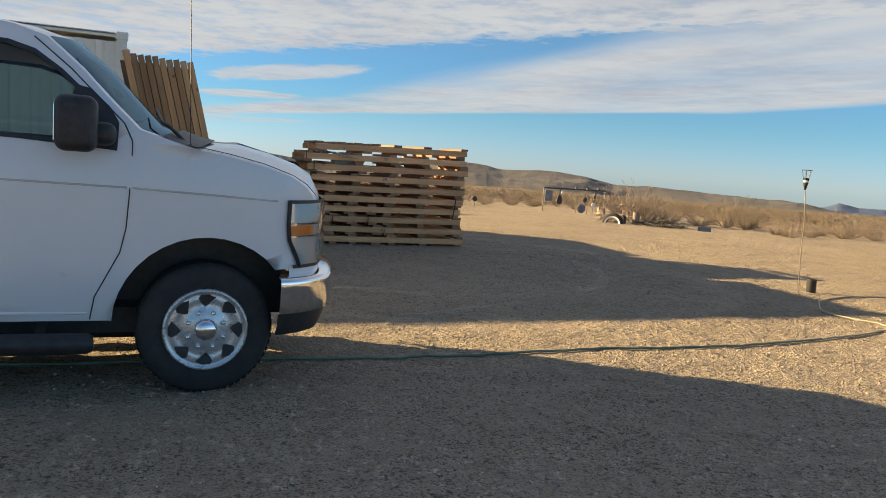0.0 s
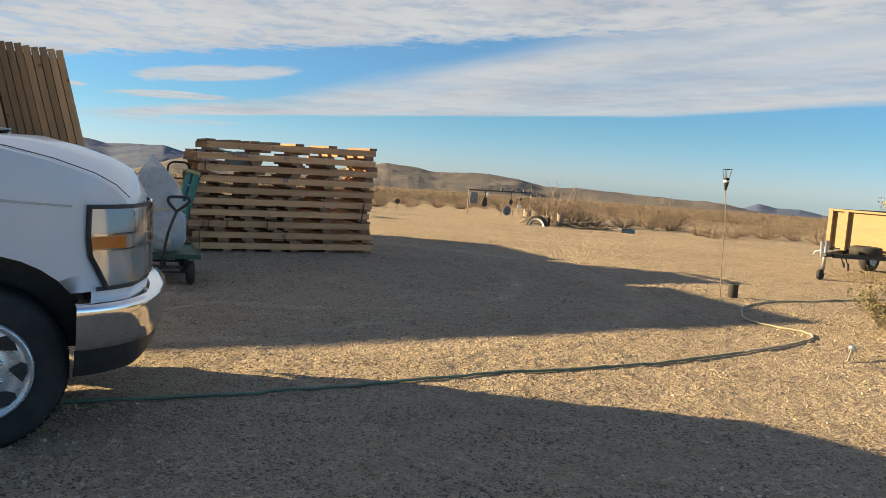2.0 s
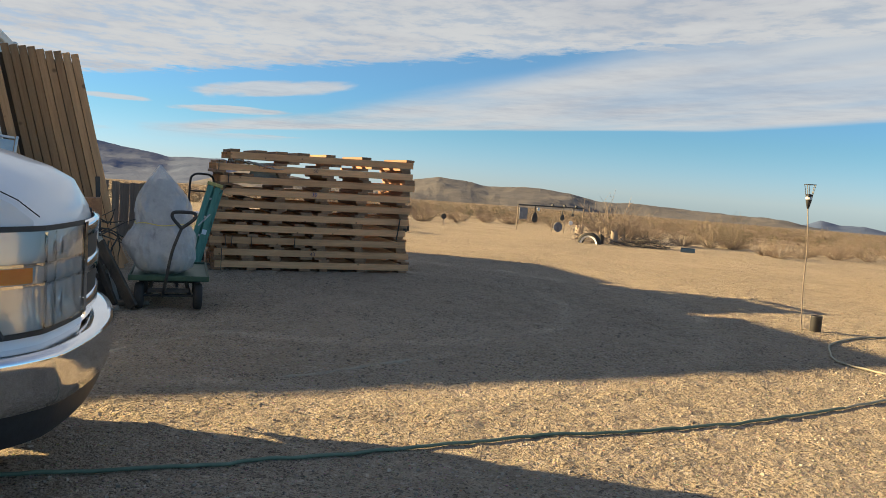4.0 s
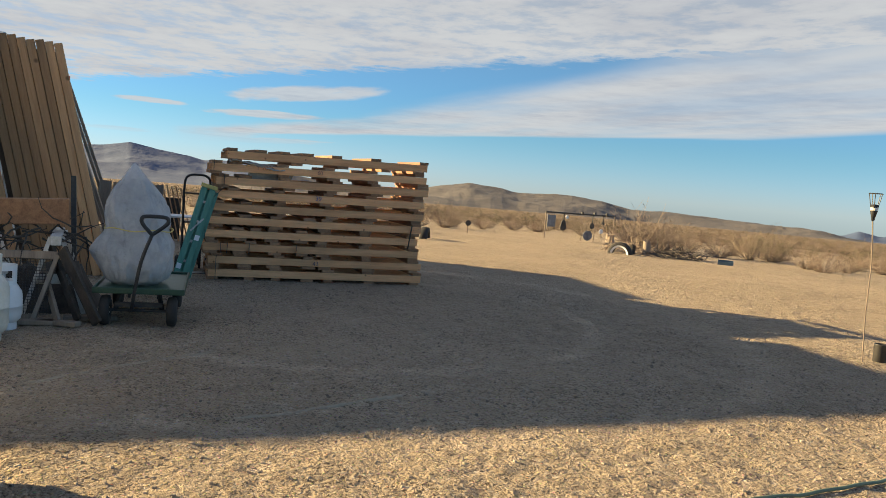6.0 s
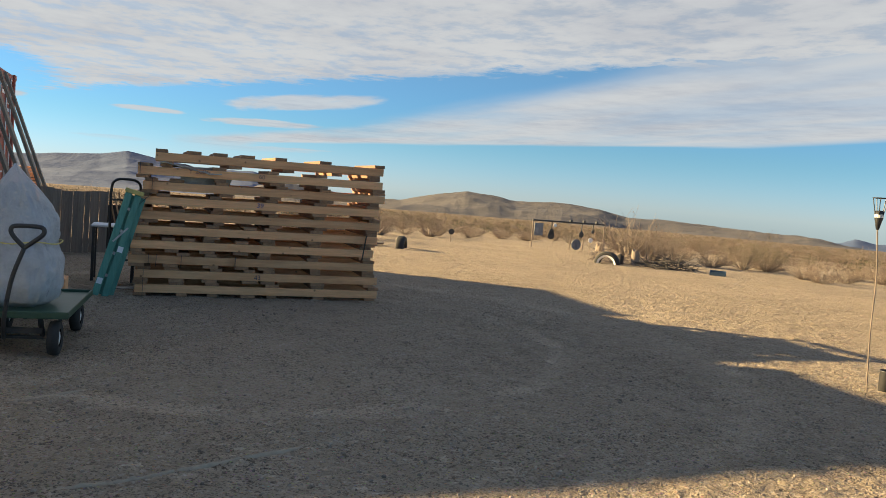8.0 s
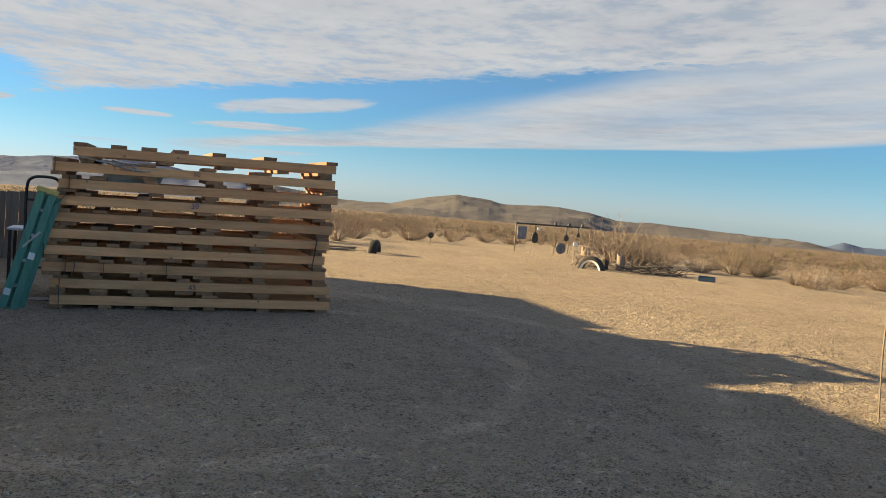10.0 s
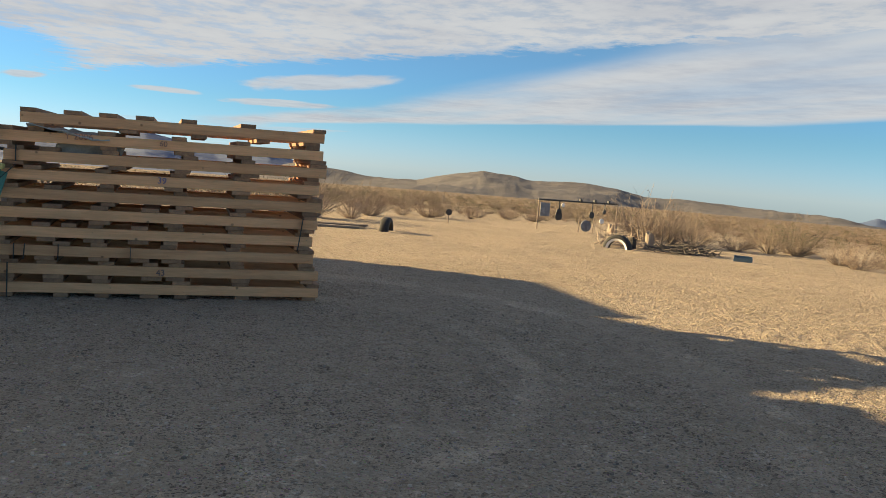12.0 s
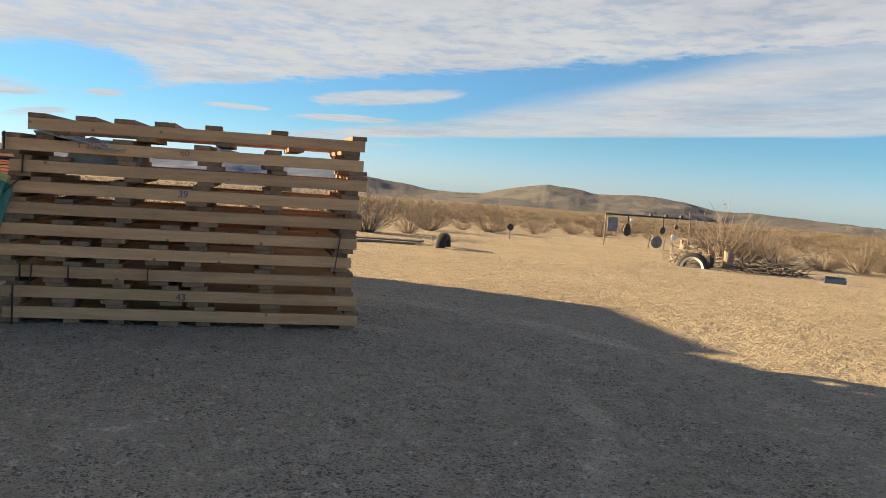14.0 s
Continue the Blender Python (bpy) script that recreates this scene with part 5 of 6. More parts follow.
for k in range(46):
    p = Vector((rnd.uniform(0.45, 1.35), rnd.uniform(10.1, 10.7), rnd.uniform(0.62, 0.80) - 0.0))
    line = [p]
    d = Vector((rnd.uniform(-1, 1), rnd.uniform(-0.5, 0.3), rnd.uniform(-0.6, 0.35))).normalized()
    for j in range(4):
        d = (d + Vector((rnd.uniform(-0.5, 0.5), rnd.uniform(-0.3, 0.3), rnd.uniform(-0.5, 0.25)))).normalized()
        line.append(line[-1] + d * rnd.uniform(0.06, 0.14))
    tube(line, 0.010, 5, bm, 0.003)
ob = part("branch_tangle", bm, "charred")
tagged(ob, "tangle of dark dry branches heaped over saw horses", "branches", kind="stuff")
t = thing("window_sash", "old glazed window sash leaning against planks", "window sash", at=pose(-0.42, 12.1, -0.03, -9, 6, 0))
for x in (-0.4, 0.4):
    part("stile", box(0.03, 0.03, 1.75, x, 0, 0.88, 0.004), "steel_grey", t)
for z in (0.03, 1.73):
    part("rail", box(0.75, 0.03, 0.03, 0, 0, z, 0.004), "steel_grey", t)
part("pane", box(0.75, 0.006, 1.64, 0, 0, 0.88), "dusty_pane", t, "pane with a pale blue sky reflection in its colour")
ob = part("steel_post", box(0.05, 0.05, 1.25, bevel=0.004), "black_metal", at=pose(1.12, 11.6, 0.62, -6, -3, 0))
tagged(ob, "short dark steel post propped against planks", "post")
# more sheets of wood stacked behind the planks, and boards propped on the red container
rnd = random.Random(12)
for k in range(2):
    top, foot = Vector((0.36 + 0.004 * k, 13.36 + 0.05 * k, 2.30 - 0.04 * k)), Vector((1.38 + 0.004 * k, 13.28 + 0.05 * k, -0.03))
    ob = part("plank", beam(foot, top, 0.04, 0.20, up=(1, 0, 0.3), bevel=0.003), "plank")
    tagged(ob, "long brown plank seen edge-on behind other planks", "plank", "row of leaning planks")
for y, w, off in ((16.6, 0.24, -0.04), (17.3, 0.10, 0.0), (18.1, 0.24, 0.0), (18.75, 0.20, 0.05), (19.0, 0.12, 0.10)):
    top, foot = Vector((0.10 + off, y, 2.98)), Vector((1.16 + off, y + 0.12, -0.03))
    ob = part("propped_board", beam(foot, top, w, 0.05, up=(1, 0, 0.3), bevel=0.004), "grey_wood")
    tagged(ob, "grey-brown board propped against a container", "board", "boards propped on the containers")
ob = part("scrap_board", box(0.22, 0.03, 0.80, bevel=0.004), "grey_wood", at=pose(0.98, 18.6, 0.62, -4, 3, 0))
tagged(ob, "short grey board nailed across propped boards", "board")
# dark tarp crumpled under the saw horses
bm = bmesh.new()
grid = []
for i in range(25):
    row = []
    for j in range(15):
        x, y = 0.25 + i * 0.05, 10.35 + j * 0.07
        e = min(1, i / 4, (24 - i) / 4, j / 3, (14 - j) / 3)
        row.append(bm.verts.new((x, y, -0.03 + e * (0.34 + 0.22 * noise.fractal(Vector((x * 3, y * 3, 5)), 1, 2, 4)))))
    grid.append(row)
for a, b in zip(grid, grid[1:]):
    for j in range(14):
        bm.faces.new((a[j], b[j], b[j + 1], a[j + 1]))
ob = part("crumpled_tarp", bm, "charred", smooth=True)
tagged(ob, "crumpled dark tarp heaped under the saw horses", "tarp")


def lumber_screen():
    rnd = random.Random(4)
    t = thing("lumber_screen", "row of grey vertical planks nailed to rails", "plank screen", at=pose(1.18, 17.6, -0.03, -5, 0, 0))
    x = 0.0
    while x < 0.80:
        w = rnd.choice((0.09, 0.14, 0.14, 0.18))
        part("plank", box(w - 0.006, 0.025, 1.05, 0, 0, 0, 0.003), "grey_wood", t, at=pose(x + w / 2, rnd.uniform(-0.004, 0.004), 0.525 + rnd.uniform(-0.02, 0.02)))
        x += w
    for z in (0.2, 0.85):
        part("rail", box(0.86, 0.04, 0.09, 0.43, 0.036, z), "grey_wood", t)
    for k in range(5):
        ob = part("plank", beam((2.28 + 0.085 * k, 18.0 + 0.02 * k, -0.03), (2.02 + 0.085 * k, 18.1 + 0.02 * k, 1.04 - 0.015 * k), 0.025, 0.078, up=(0, 1, 0)), "plank")
        tagged(ob, "short brown plank leaning in a bundle", "plank", "leaning plank bundle")
    ob = part("dark_board", box(0.4, 0.03, 0.8, bevel=0.004), "charred", at=pose(2.18, 18.35, 0.38, -6, 0, 0))
    tagged(ob, "dark board standing behind leaning planks", "board")


lumber_screen()
t = thing("wooden_crate", "low wooden crate with sheets of paper on its lid", "crate", at=pose(1.86, 11.45, -0.03))
part("crate_wall", box(0.36, 0.3, 0.13, 0, 0, 0.335, 0.004), "pine", t)
for x in (-0.15, 0.15):
    for y in (-0.12, 0.12):
        part("leg", box(0.03, 0.03, 0.27, x, y, 0.135), "black_metal", t)
ob = part("paper_sheet", box(0.27, 0.22, 0.012), "paper", at=pose(1.86, 11.45, 0.378, 0, 0, 8))
tagged(ob, "white paper sheets lying on a crate", "paper")
t = thing("side_table", "small table with a pale top among the lumber", "table", at=pose(2.32, 14.3, -0.03))
part("tabletop", box(0.55, 0.5, 0.025, 0, 0, 0.73, 0.004), "paper", t)
for x in (-0.24, 0.24):
    for y in (-0.2, 0.2):
        part("leg", box(0.035, 0.035, 0.72, x, y, 0.36), "black_metal", t)
t = thing("hand_truck", "black tubular hand truck standing behind the ladder", "hand truck", at=pose(2.46, 13.62, -0.03))
part("tube_frame", tube(smooth_line([(-0.17, 0, 0.02), (-0.17, 0, 0.7), (-0.17, 0, 1.22), (-0.12, 0, 1.34), (0, 0, 1.36), (0.12, 0, 1.34), (0.17, 0, 1.22), (0.17, 0, 0.7), (0.17, 0, 0.02)], 5), 0.016, 8), "black_metal", t, smooth=True)
for z in (0.35, 0.7, 1.1):
    part("cross_bar", tube([(-0.17, 0, z), (0.17, 0, z)], 0.012, 6), "black_metal", t)
part("toe_plate", box(0.36, 0.2, 0.008, 0, -0.09, 0.012), "black_metal", t)
for s in (-1, 1):
    part("wheel", lathe([(0, -0.03), (0.10, -0.03), (0.115, 0), (0.10, 0.03), (0, 0.03)], 20, "X", m=pose(s * 0.22, 0.08, 0.115)), "rubber", t)


# ---- ladder ----
def ladder():
    foot, top = Vector((2.25, 12.90, -0.03)), Vector((2.57, 12.92, 1.20))
    d = (top - foot).normalized()
    side = Vector((0.0, 0.1, 0)).cross(d).normalized()
    t = thing("step_ladder", "folded green fibreglass step ladder leaning on the pallets", "ladder")
    across = Vector((1, 0, 0)) - d * d.x
    across.normalize()
    for k, off in enumerate((-0.05, 0.055)):
        o = across * off
        part("rail", beam(foot + o, top + o, 0.075, 0.035, up=(0, 1, 0), bevel=0.004), "ladder_green", t)
        o = across * off + Vector((0.06, 0.06, 0))
        part("rear_rail", beam(foot + o, top + o - d * 0.06, 0.06, 0.025, up=(0, 1, 0), bevel=0.003), "ladder_green", t)
        lab = foot + across * off + d * (0.14 if k == 0 else 0.55) + Vector((0, -0.018, 0))
        part("sticker", beam(lab - Vector((0, 0.003, 0)), lab + d * 0.07 - Vector((0, 0.003, 0)), 0.06, 0.003, up=(0, 1, 0)), "paper", t, "worn white sticker")
    for k in range(4):
        c = foot + d * (0.25 + 0.27 * k) + Vector((0.0, 0.02, 0))
        part("step", beam(c - across * 0.06, c + across * 0.09, 0.05, 0.03), "steel_grey", t)
    part("top_cap", beam(top - across * 0.10, top + across * 0.11, 0.09, 0.05, bevel=0.006), "yellow_cord", t, "yellow plastic ladder top")
    part("spreader", beam(foot + d * 0.65 - across * 0.05 + Vector((0, -0.02, 0)), foot + d * 0.85 + across * 0.06 + Vector((0, -0.02, 0)), 0.006, 0.02), "steel_grey", t)


ladder()


# ---- straps, tarp and writing on the pallet stack ----
PH = 0.180


def strap(x, rows, lean=0.0):
    z0, z1 = rows[0] * PH - 0.03, (rows[1] + 1) * PH - 0.03 - 0.03
    ob = part("strap", beam((x, 12.968, z0), (x + lean, 12.968, z1), 0.005, 0.042, up=(0, 1, 0)), "strap")
    tagged(ob, "black packing strap hanging over stacked pallets", "strap", "black packing straps")


for x, rows, lean in ((2.71, (0, 1), 0), (2.76, (2, 2), 0), (2.84, (2, 2), 0.01), (3.13, (2, 2), 0), (3.76, (2, 2), 0), (2.55, (3, 3), 0), (5.36, (3, 4), 0.04), (2.62, (6, 6), 0.14), (2.76, (7, 7), 0), (2.62, (8, 8), 0)):
    strap(x, rows, lean)
bm = bmesh.new()
grid = []
for i in range(15):
    row = []
    for j in range(9):
        x, y = 2.84 + i * 0.05, 12.95 + j * 0.1
        z = 8 * PH + 0.125 - 0.09 * (i / 14.0) * (1 if j < 2 else 0.4) + 0.055 * noise.fractal(Vector((x * 6, y * 6, 3)), 1, 2, 3)
        row.append(bm.verts.new((x, y, z)))
    grid.append(row)
for a, b in zip(grid, grid[1:]):
    for j in range(8):
        bm.faces.new((a[j], b[j], b[j + 1], a[j + 1]))
ob = part("tarp_sheet", bm, "tarp", smooth=True)
ob.modifiers.new("thick", "SOLIDIFY").thickness = 0.008
tagged(ob, "crumpled grey tarp stuffed between two pallets", "tarp")
bm = bmesh.new()
grid = []
for i in range(15):
    row = []
    for j in range(9):
        x, z = 3.12 + i * 0.042, 7 * PH + 0.03 + j * 0.028
        fold = noise.fractal(Vector((x * 8, 2, z * 8)), 1, 2, 3)
        row.append(bm.verts.new((x - 0.10 * (8 - j) / 8, 13.10 + 0.05 * fold, z + 0.04 * noise.noise(Vector((x * 9, 7, j * 0.2))))))
    grid.append(row)
for a, b in zip(grid, grid[1:]):
    for j in range(8):
        bm.faces.new((a[j], b[j], b[j + 1], a[j + 1]))
ob = part("tarp_sheet", bm, "tarp", smooth=True)
ob.modifiers.new("thick", "SOLIDIFY").thickness = 0.008
tagged(ob, "grey tarp hanging in folds inside the pallet stack", "tarp")


def writing(text, x, z, size, material, tilt=0):
    c = bpy.data.curves.new("writing", "FONT")
    c.body, c.size, c.extrude = text, size, 0.0006
    c.align_x = c.align_y = "CENTER"
    c.materials.append(M[material])
    ob = new("writing", c)
    ob.matrix_basis = pose(x, 12.966, z, 90, tilt, 0)
    tagged(ob, "handwritten marker number on a pallet board", "writing", "numbers on the pallets")


writing("39", 4.02, 6 * PH + 0.055, 0.085, "ink_blue", 3)
writing("43", 4.04, 1 * PH + 0.055, 0.085, "ink", -4)
writing("Y 2006", 3.28, 8 * PH + 0.055, 0.085, "ink_red", -2)
writing("60", 4.02, 8 * PH + 0.05, 0.075, "ink_red", 4)


# ---- far clearing: target rack, tyres, stumps, brush ----
def on(x, y, dz=0.0, rz=0.0, rx=0.0):
    return pose(x, y, level(x, y) + dz, rx, 0, rz)


def buried_tyre(x, y, rz, white, rad=0.34):
    t = thing("buried_tyre", "black tyre with a white sidewall half buried upright" if white else "plain black tyre half buried upright in the sand", "tyre", "half-buried tyres", at=on(x, y, -0.02, rz))
    w = 0.11
    part("tyre", lathe([(rad * 0.6, -w * 0.7), (rad * 0.75, -w), (rad * 0.93, -w * 0.9), (rad, -w * 0.55), (rad, w * 0.55), (rad * 0.93, w * 0.9), (rad * 0.75, w), (rad * 0.6, w * 0.7), (rad * 0.62, 0), (rad * 0.6, -w * 0.7)], 40, "Y"), "rubber", t, smooth=True)
    if white:
        for s in (-1, 1):
            part("sidewall", lathe([(rad * 0.60, s * w * 0.76), (rad * 0.66, s * w * 0.93), (rad * 0.76, s * w * 1.04)], 40, "Y"), "tank_new", t, "white painted sidewall", smooth=True)


buried_tyre(13.95, 20.5, -48, True)
buried_tyre(8.79, 22.1, 62, False, 0.33)
t = thing("target_rack", "rusty pipe rack hung with steel shooting targets", "target rack", at=on(15.5, 27.9, 0, 12))
RW, RH = 3.55, 0.98
part("cross_pipe", tube([(-0.02, 0, RH), (RW, 0, RH - 0.02)], 0.03, 10), "black_metal", t)
part("post", tube([(0, 0, -0.1), (0, 0, RH)], 0.021, 10), "twig", t)
part("post", tube([(RW - 0.05, 0, -0.1), (RW - 0.02, 0, RH)], 0.02, 8), "grey_wood", t)
part("target_board", box(0.40, 0.02, 0.45, 0.30, 0.02, 0.66), "target_steel", t, "pale perforated target sheet")
for x, z, r in ((0.86, 0.60, 0.11), (0.86, 0.46, 0.15), (2.33, 0.54, 0.115), (2.90, 0.66, 0.07)):
    plate = part("steel_plate", lathe([(0, -0.012), (r, -0.012), (r, 0.012), (0, 0.012)], 24, "Y", m=pose(x, -0.03, z)), "black_metal", t, "round black steel target")
    part("hanger", beam((x, -0.03, z + r * 0.8), (x, -0.03, RH), 0.02, 0.04, up=(1, 0, 0)), "black_metal", plate)
part("steel_plate", lathe([(0, -0.01), (0.07, -0.01), (0.07, 0.01), (0, 0.01)], 16, "Y", m=pose(1.02, -0.03, 0.83)), "tank_new", t, "small white plate")
for x in (1.8, 2.45, 3.1):
    part("hook_block", box(0.09, 0.09, 0.10, x, 0, RH + 0.04, 0.01), "black_metal", t)
t = thing("round_target", "round grey plate propped on two short stakes", "target", at=on(17.1, 27.5))
part("disc", lathe([(0, -0.02), (0.19, -0.02), (0.19, 0.02), (0, 0.02)], 28, "Y", m=pose(0, 0, 0.22)), "target_steel", t)
for x in (-0.26, 0.28):
    part("stake", tube([(x, 0.02, -0.05), (x + 0.02, 0.02, 0.50)], 0.02, 6), "twig", t)
t = thing("round_target", "small pale disc on a thin stake", "target", at=on(18.05, 28.1))
part("disc", lathe([(0, -0.015), (0.09, -0.015), (0.09, 0.015), (0, 0.015)], 20, "Y", m=pose(0, 0, 0.40)), "tank_new", t)
part("stake", tube([(0, 0.02, -0.05), (0, 0.02, 0.4)], 0.015, 6), "twig", t)
t = thing("round_target", "black disc on a short stake at the brush line", "target", at=on(12.2, 27.4))
part("disc", lathe([(0, -0.015), (0.10, -0.015), (0.10, 0.015), (0, 0.015)], 20, "Y", m=pose(0, 0, 0.36)), "black_metal", t)
part("stake", tube([(0, 0.02, -0.05), (0, 0.02, 0.4)], 0.02, 6), "twig", t)


def stump(x, y, r, h, material, label):
    bm = lathe([(0, 0), (r * 1.1, 0), (r * 0.98, h * 0.4), (r, h * 0.97), (r * 0.9, h), (0, h * 0.98)], 18)
    for v in bm.verts:
        if v.co.z > h * 0.9:
            v.co.z += h * 0.35 * noise.noise(v.co * 14)
        v.co += Vector((1, 1, 0)) * 0.03 * r * 8 * (noise.noise(v.co * 9) - 0.0)
    ob = part("stump", bm, material, smooth=False, at=on(x, y, -0.02))
    tagged(ob, label, "stump", "cut logs")


stump(19.0, 28.9, 0.17, 0.30, "twig", "short brown cut log standing in the sand")
stump(14.98, 20.75, 0.105, 0.40, "grey_wood", "grey weathered stump with peeling bark")
stump(14.6, 20.9, 0.10, 0.26, "charred", "small dark stump beside the tyre")
t = thing("plastic_bin", "shallow blue plastic bin lying in the sand", "bin", at=on(16.15, 18.85, 0.0, -40, 8))
for p, q in (((-0.19, -0.12), (0.19, -0.12)), ((0.19, -0.12), (0.19, 0.12)), ((0.19, 0.12), (-0.19, 0.12)), ((-0.19, 0.12), (-0.19, -0.12))):
    part("wall", beam((*p, 0.055), (*q, 0.055), 0.012, 0.11), "blue_plastic", t)
part("base", box(0.38, 0.26, 0.012, 0, 0, 0.008), "blue_plastic", t)
for k, (p, q) in enumerate((((6.6, 22.6), (8.2, 22.3)), ((6.7, 22.8), (8.4, 22.5)), ((6.9, 22.45), (8.1, 22.65)), ((7.2, 22.9), (8.5, 22.75)))):
    za, zb = level(*p) + 0.03 + 0.03 * (k % 2), level(*q) + 0.03 + 0.03 * (k % 2)
    ob = part("lying_board", beam((*p, za), (*q, zb), 0.12, 0.045, bevel=0.003), "grey_wood")
    tagged(ob, "grey board lying in a low pile on sand", "board", "boards lying at the brush line")
# lumber stack far behind the ladder
t = thing("lumber_stack", "stack of sunlit boards far behind the yard", "lumber stack", at=on(-0.75, 26.0, 0.0, 8))
rnd = random.Random(31)
for k in range(16):
    part("board", box(1.3 + rnd.uniform(-0.1, 0.1), 0.9, 0.055, 0, 0, 0, 0.003), "pine", t, at=pose(rnd.uniform(-0.05, 0.05), 0, 0.30 + k * 0.072, 0, 0, rnd.uniform(-3, 3)))
for x in (-0.5, 0.5):
    part("bearer", box(0.1, 0.9, 0.28, x, 0, 0.14), "grey_wood", t)


# ---- desert plants ----
def plant_mesh(name, seed, h, w, stems, leaves, leaf_size, leaf_mat, low=False):
    """A dry shrub: forking stems fanned from one root, with small leaves along them."""
    rnd = random.Random(seed)
    V, F, I = [], [], []

    def limb(p, q, r0, r1):
        d = (q - p).normalized()
        a = d.cross(Vector((0.3, 0.5, 0.8))).normalized()
        b = d.cross(a)
        n = len(V)
        for c, r in ((p, r0), (q, r1)):
            for k in range(3):
                t_ = 2.0944 * k
                V.append(c + (a * math.cos(t_) + b * math.sin(t_)) * r)
        for k in range(3):
            j = (k + 1) % 3
            F.append((n + k, n + j, n + 3 + j, n + 3 + k))
            I.append(0)

    def leaf(p):
        d = Vector((rnd.uniform(-1, 1), rnd.uniform(-1, 1), rnd.uniform(-0.3, 1))).normalized()
        e = d.cross(Vector((rnd.uniform(-1, 1), rnd.uniform(-1, 1), rnd.uniform(-1, 1)))).normalized()
        s = leaf_size * rnd.uniform(0.6, 1.3)
        n = len(V)
        V.extend((p, p + d * s * 0.5 + e * s * 0.3, p + d * s, p + d * s * 0.5 - e * s * 0.3))
        F.append((n, n + 1, n + 2, n + 3))
        I.append(1)

    tips = []
    for k in range(stems):
        a = rnd.uniform(0, 2 * math.pi)
        out = rnd.uniform(0.15, 1.0) ** 0.7
        d = Vector((math.cos(a) * out * w / h, math.sin(a) * out * w / h, 1.0 - 0.45 * out)).normalized()
        p = Vector((math.cos(a) * 0.04, math.sin(a) * 0.04, -0.03))
        n = 3 if not low else 2
        length = h * rnd.uniform(0.55, 1.1)
        for j in range(n):
            d = (d + Vector((rnd.uniform(-0.3, 0.3), rnd.uniform(-0.3, 0.3), rnd.uniform(-0.1, 0.25)))).normalized()
            q = p + d * length / n
            limb(p, q, 0.009 * h * (1 - j / (n + 1)), 0.009 * h * (1 - (j + 1) / (n + 1)))
            if j > 0 or low:
                for f in range(2 if not low else 1):
                    e = (d + Vector((rnd.uniform(-0.8, 0.8), rnd.uniform(-0.8, 0.8), rnd.uniform(-0.2, 0.5)))).normalized()
                    r = q + e * length * rnd.uniform(0.15, 0.3)
                    limb(q, r, 0.004 * h, 0.0018 * h)
                    tips.append((q, r))
            p = q
            tips.append((p - d * length / n, p))
    for k in range(leaves):
        p, q = rnd.choice(tips)
        leaf(p.lerp(q, rnd.random()) + Vector((rnd.uniform(-1, 1), rnd.uniform(-1, 1), rnd.uniform(-1, 1))) * 0.04 * h)
    me = bpy.data.meshes.new(name)
    me.from_pydata([tuple(v) for v in V], [], F)
    me.materials.append(M["twig"])
    me.materials.append(M[leaf_mat])
    me.polygons.foreach_set("material_index", I)
    return me


def shrub_start(az):
    return float(np.interp(az, [-60, -5, 14, 20, 24, 34, 38, 45, 50, 56, 62, 100], [26, 24, 22.5, 26, 31, 31, 25, 21, 19.5, 21.5, 25, 24]))


SHRUBS = [(plant_mesh("shrub", 41, 0.75, 0.9, 70, 1700, 0.024, "leaf_dry"), "pale brown dry desert shrub with bare twigs", 0),
          (plant_mesh("shrub", 42, 0.95, 1.0, 60, 2200, 0.024, "leaf_olive"), "olive-green creosote bush in dry sand", 1),
          (plant_mesh("shrub", 43, 0.55, 0.8, 80, 2200, 0.022, "leaf_dry"), "low rounded tan desert shrub", 2),
          (plant_mesh("shrub", 44, 0.8, 0.9, 90, 600, 0.022, "leaf_dry"), "leafless grey-brown desert shrub", 3)]
rnd = random.Random(77)
spots = [(17.4, 24.6, 3, 1.7), (18.3, 25.3, 0, 1.3), (17.9, 24.0, 3, 1.2), (19.4, 25.9, 3, 1.4), (7.7, 26.0, 3, 1.45), (6.9, 26.8, 1, 1.2), (21.3, 22.6, 1, 1.15), (20.6, 22.9, 1, 0.95), (22.0, 23.5, 2, 1.2), (19.3, 22.8, 2, 1.1), (18.2, 23.3, 0, 1.0), (23.6, 21.2, 2, 1.0), (12.9, 31.5, 0, 1.5), (10.3, 29.7, 0, 1.3)]
while len(spots) < 285:
    az = rnd.uniform(-22, 72)
    d = shrub_start(az) + 0.5 + abs(rnd.gauss(0, 1)) * 26
    x, y = 3 + d * math.sin(radians(az)), 4 + d * math.cos(radians(az))
    if abs(x - 17.3) < 2.3 and 26.6 < y < 29.2:
        continue
    spots.append((x, y, rnd.choice((0, 1, 1, 2, 2, 2, 3, 3)), rnd.uniform(0.35, 0.75) + 0.5 * rnd.random() ** 3))
for x, y, k, s in spots:
    ob = new("shrub", SHRUBS[k][0])
    ob.matrix_basis = pose(x, y, level(x, y) - 0.01, 0, 0, rnd.uniform(0, 360)) @ Matrix.Diagonal((s, s, s * rnd.uniform(0.85, 1.15), 1))
    tagged(ob, SHRUBS[k][1], "shrub", "desert shrubs")


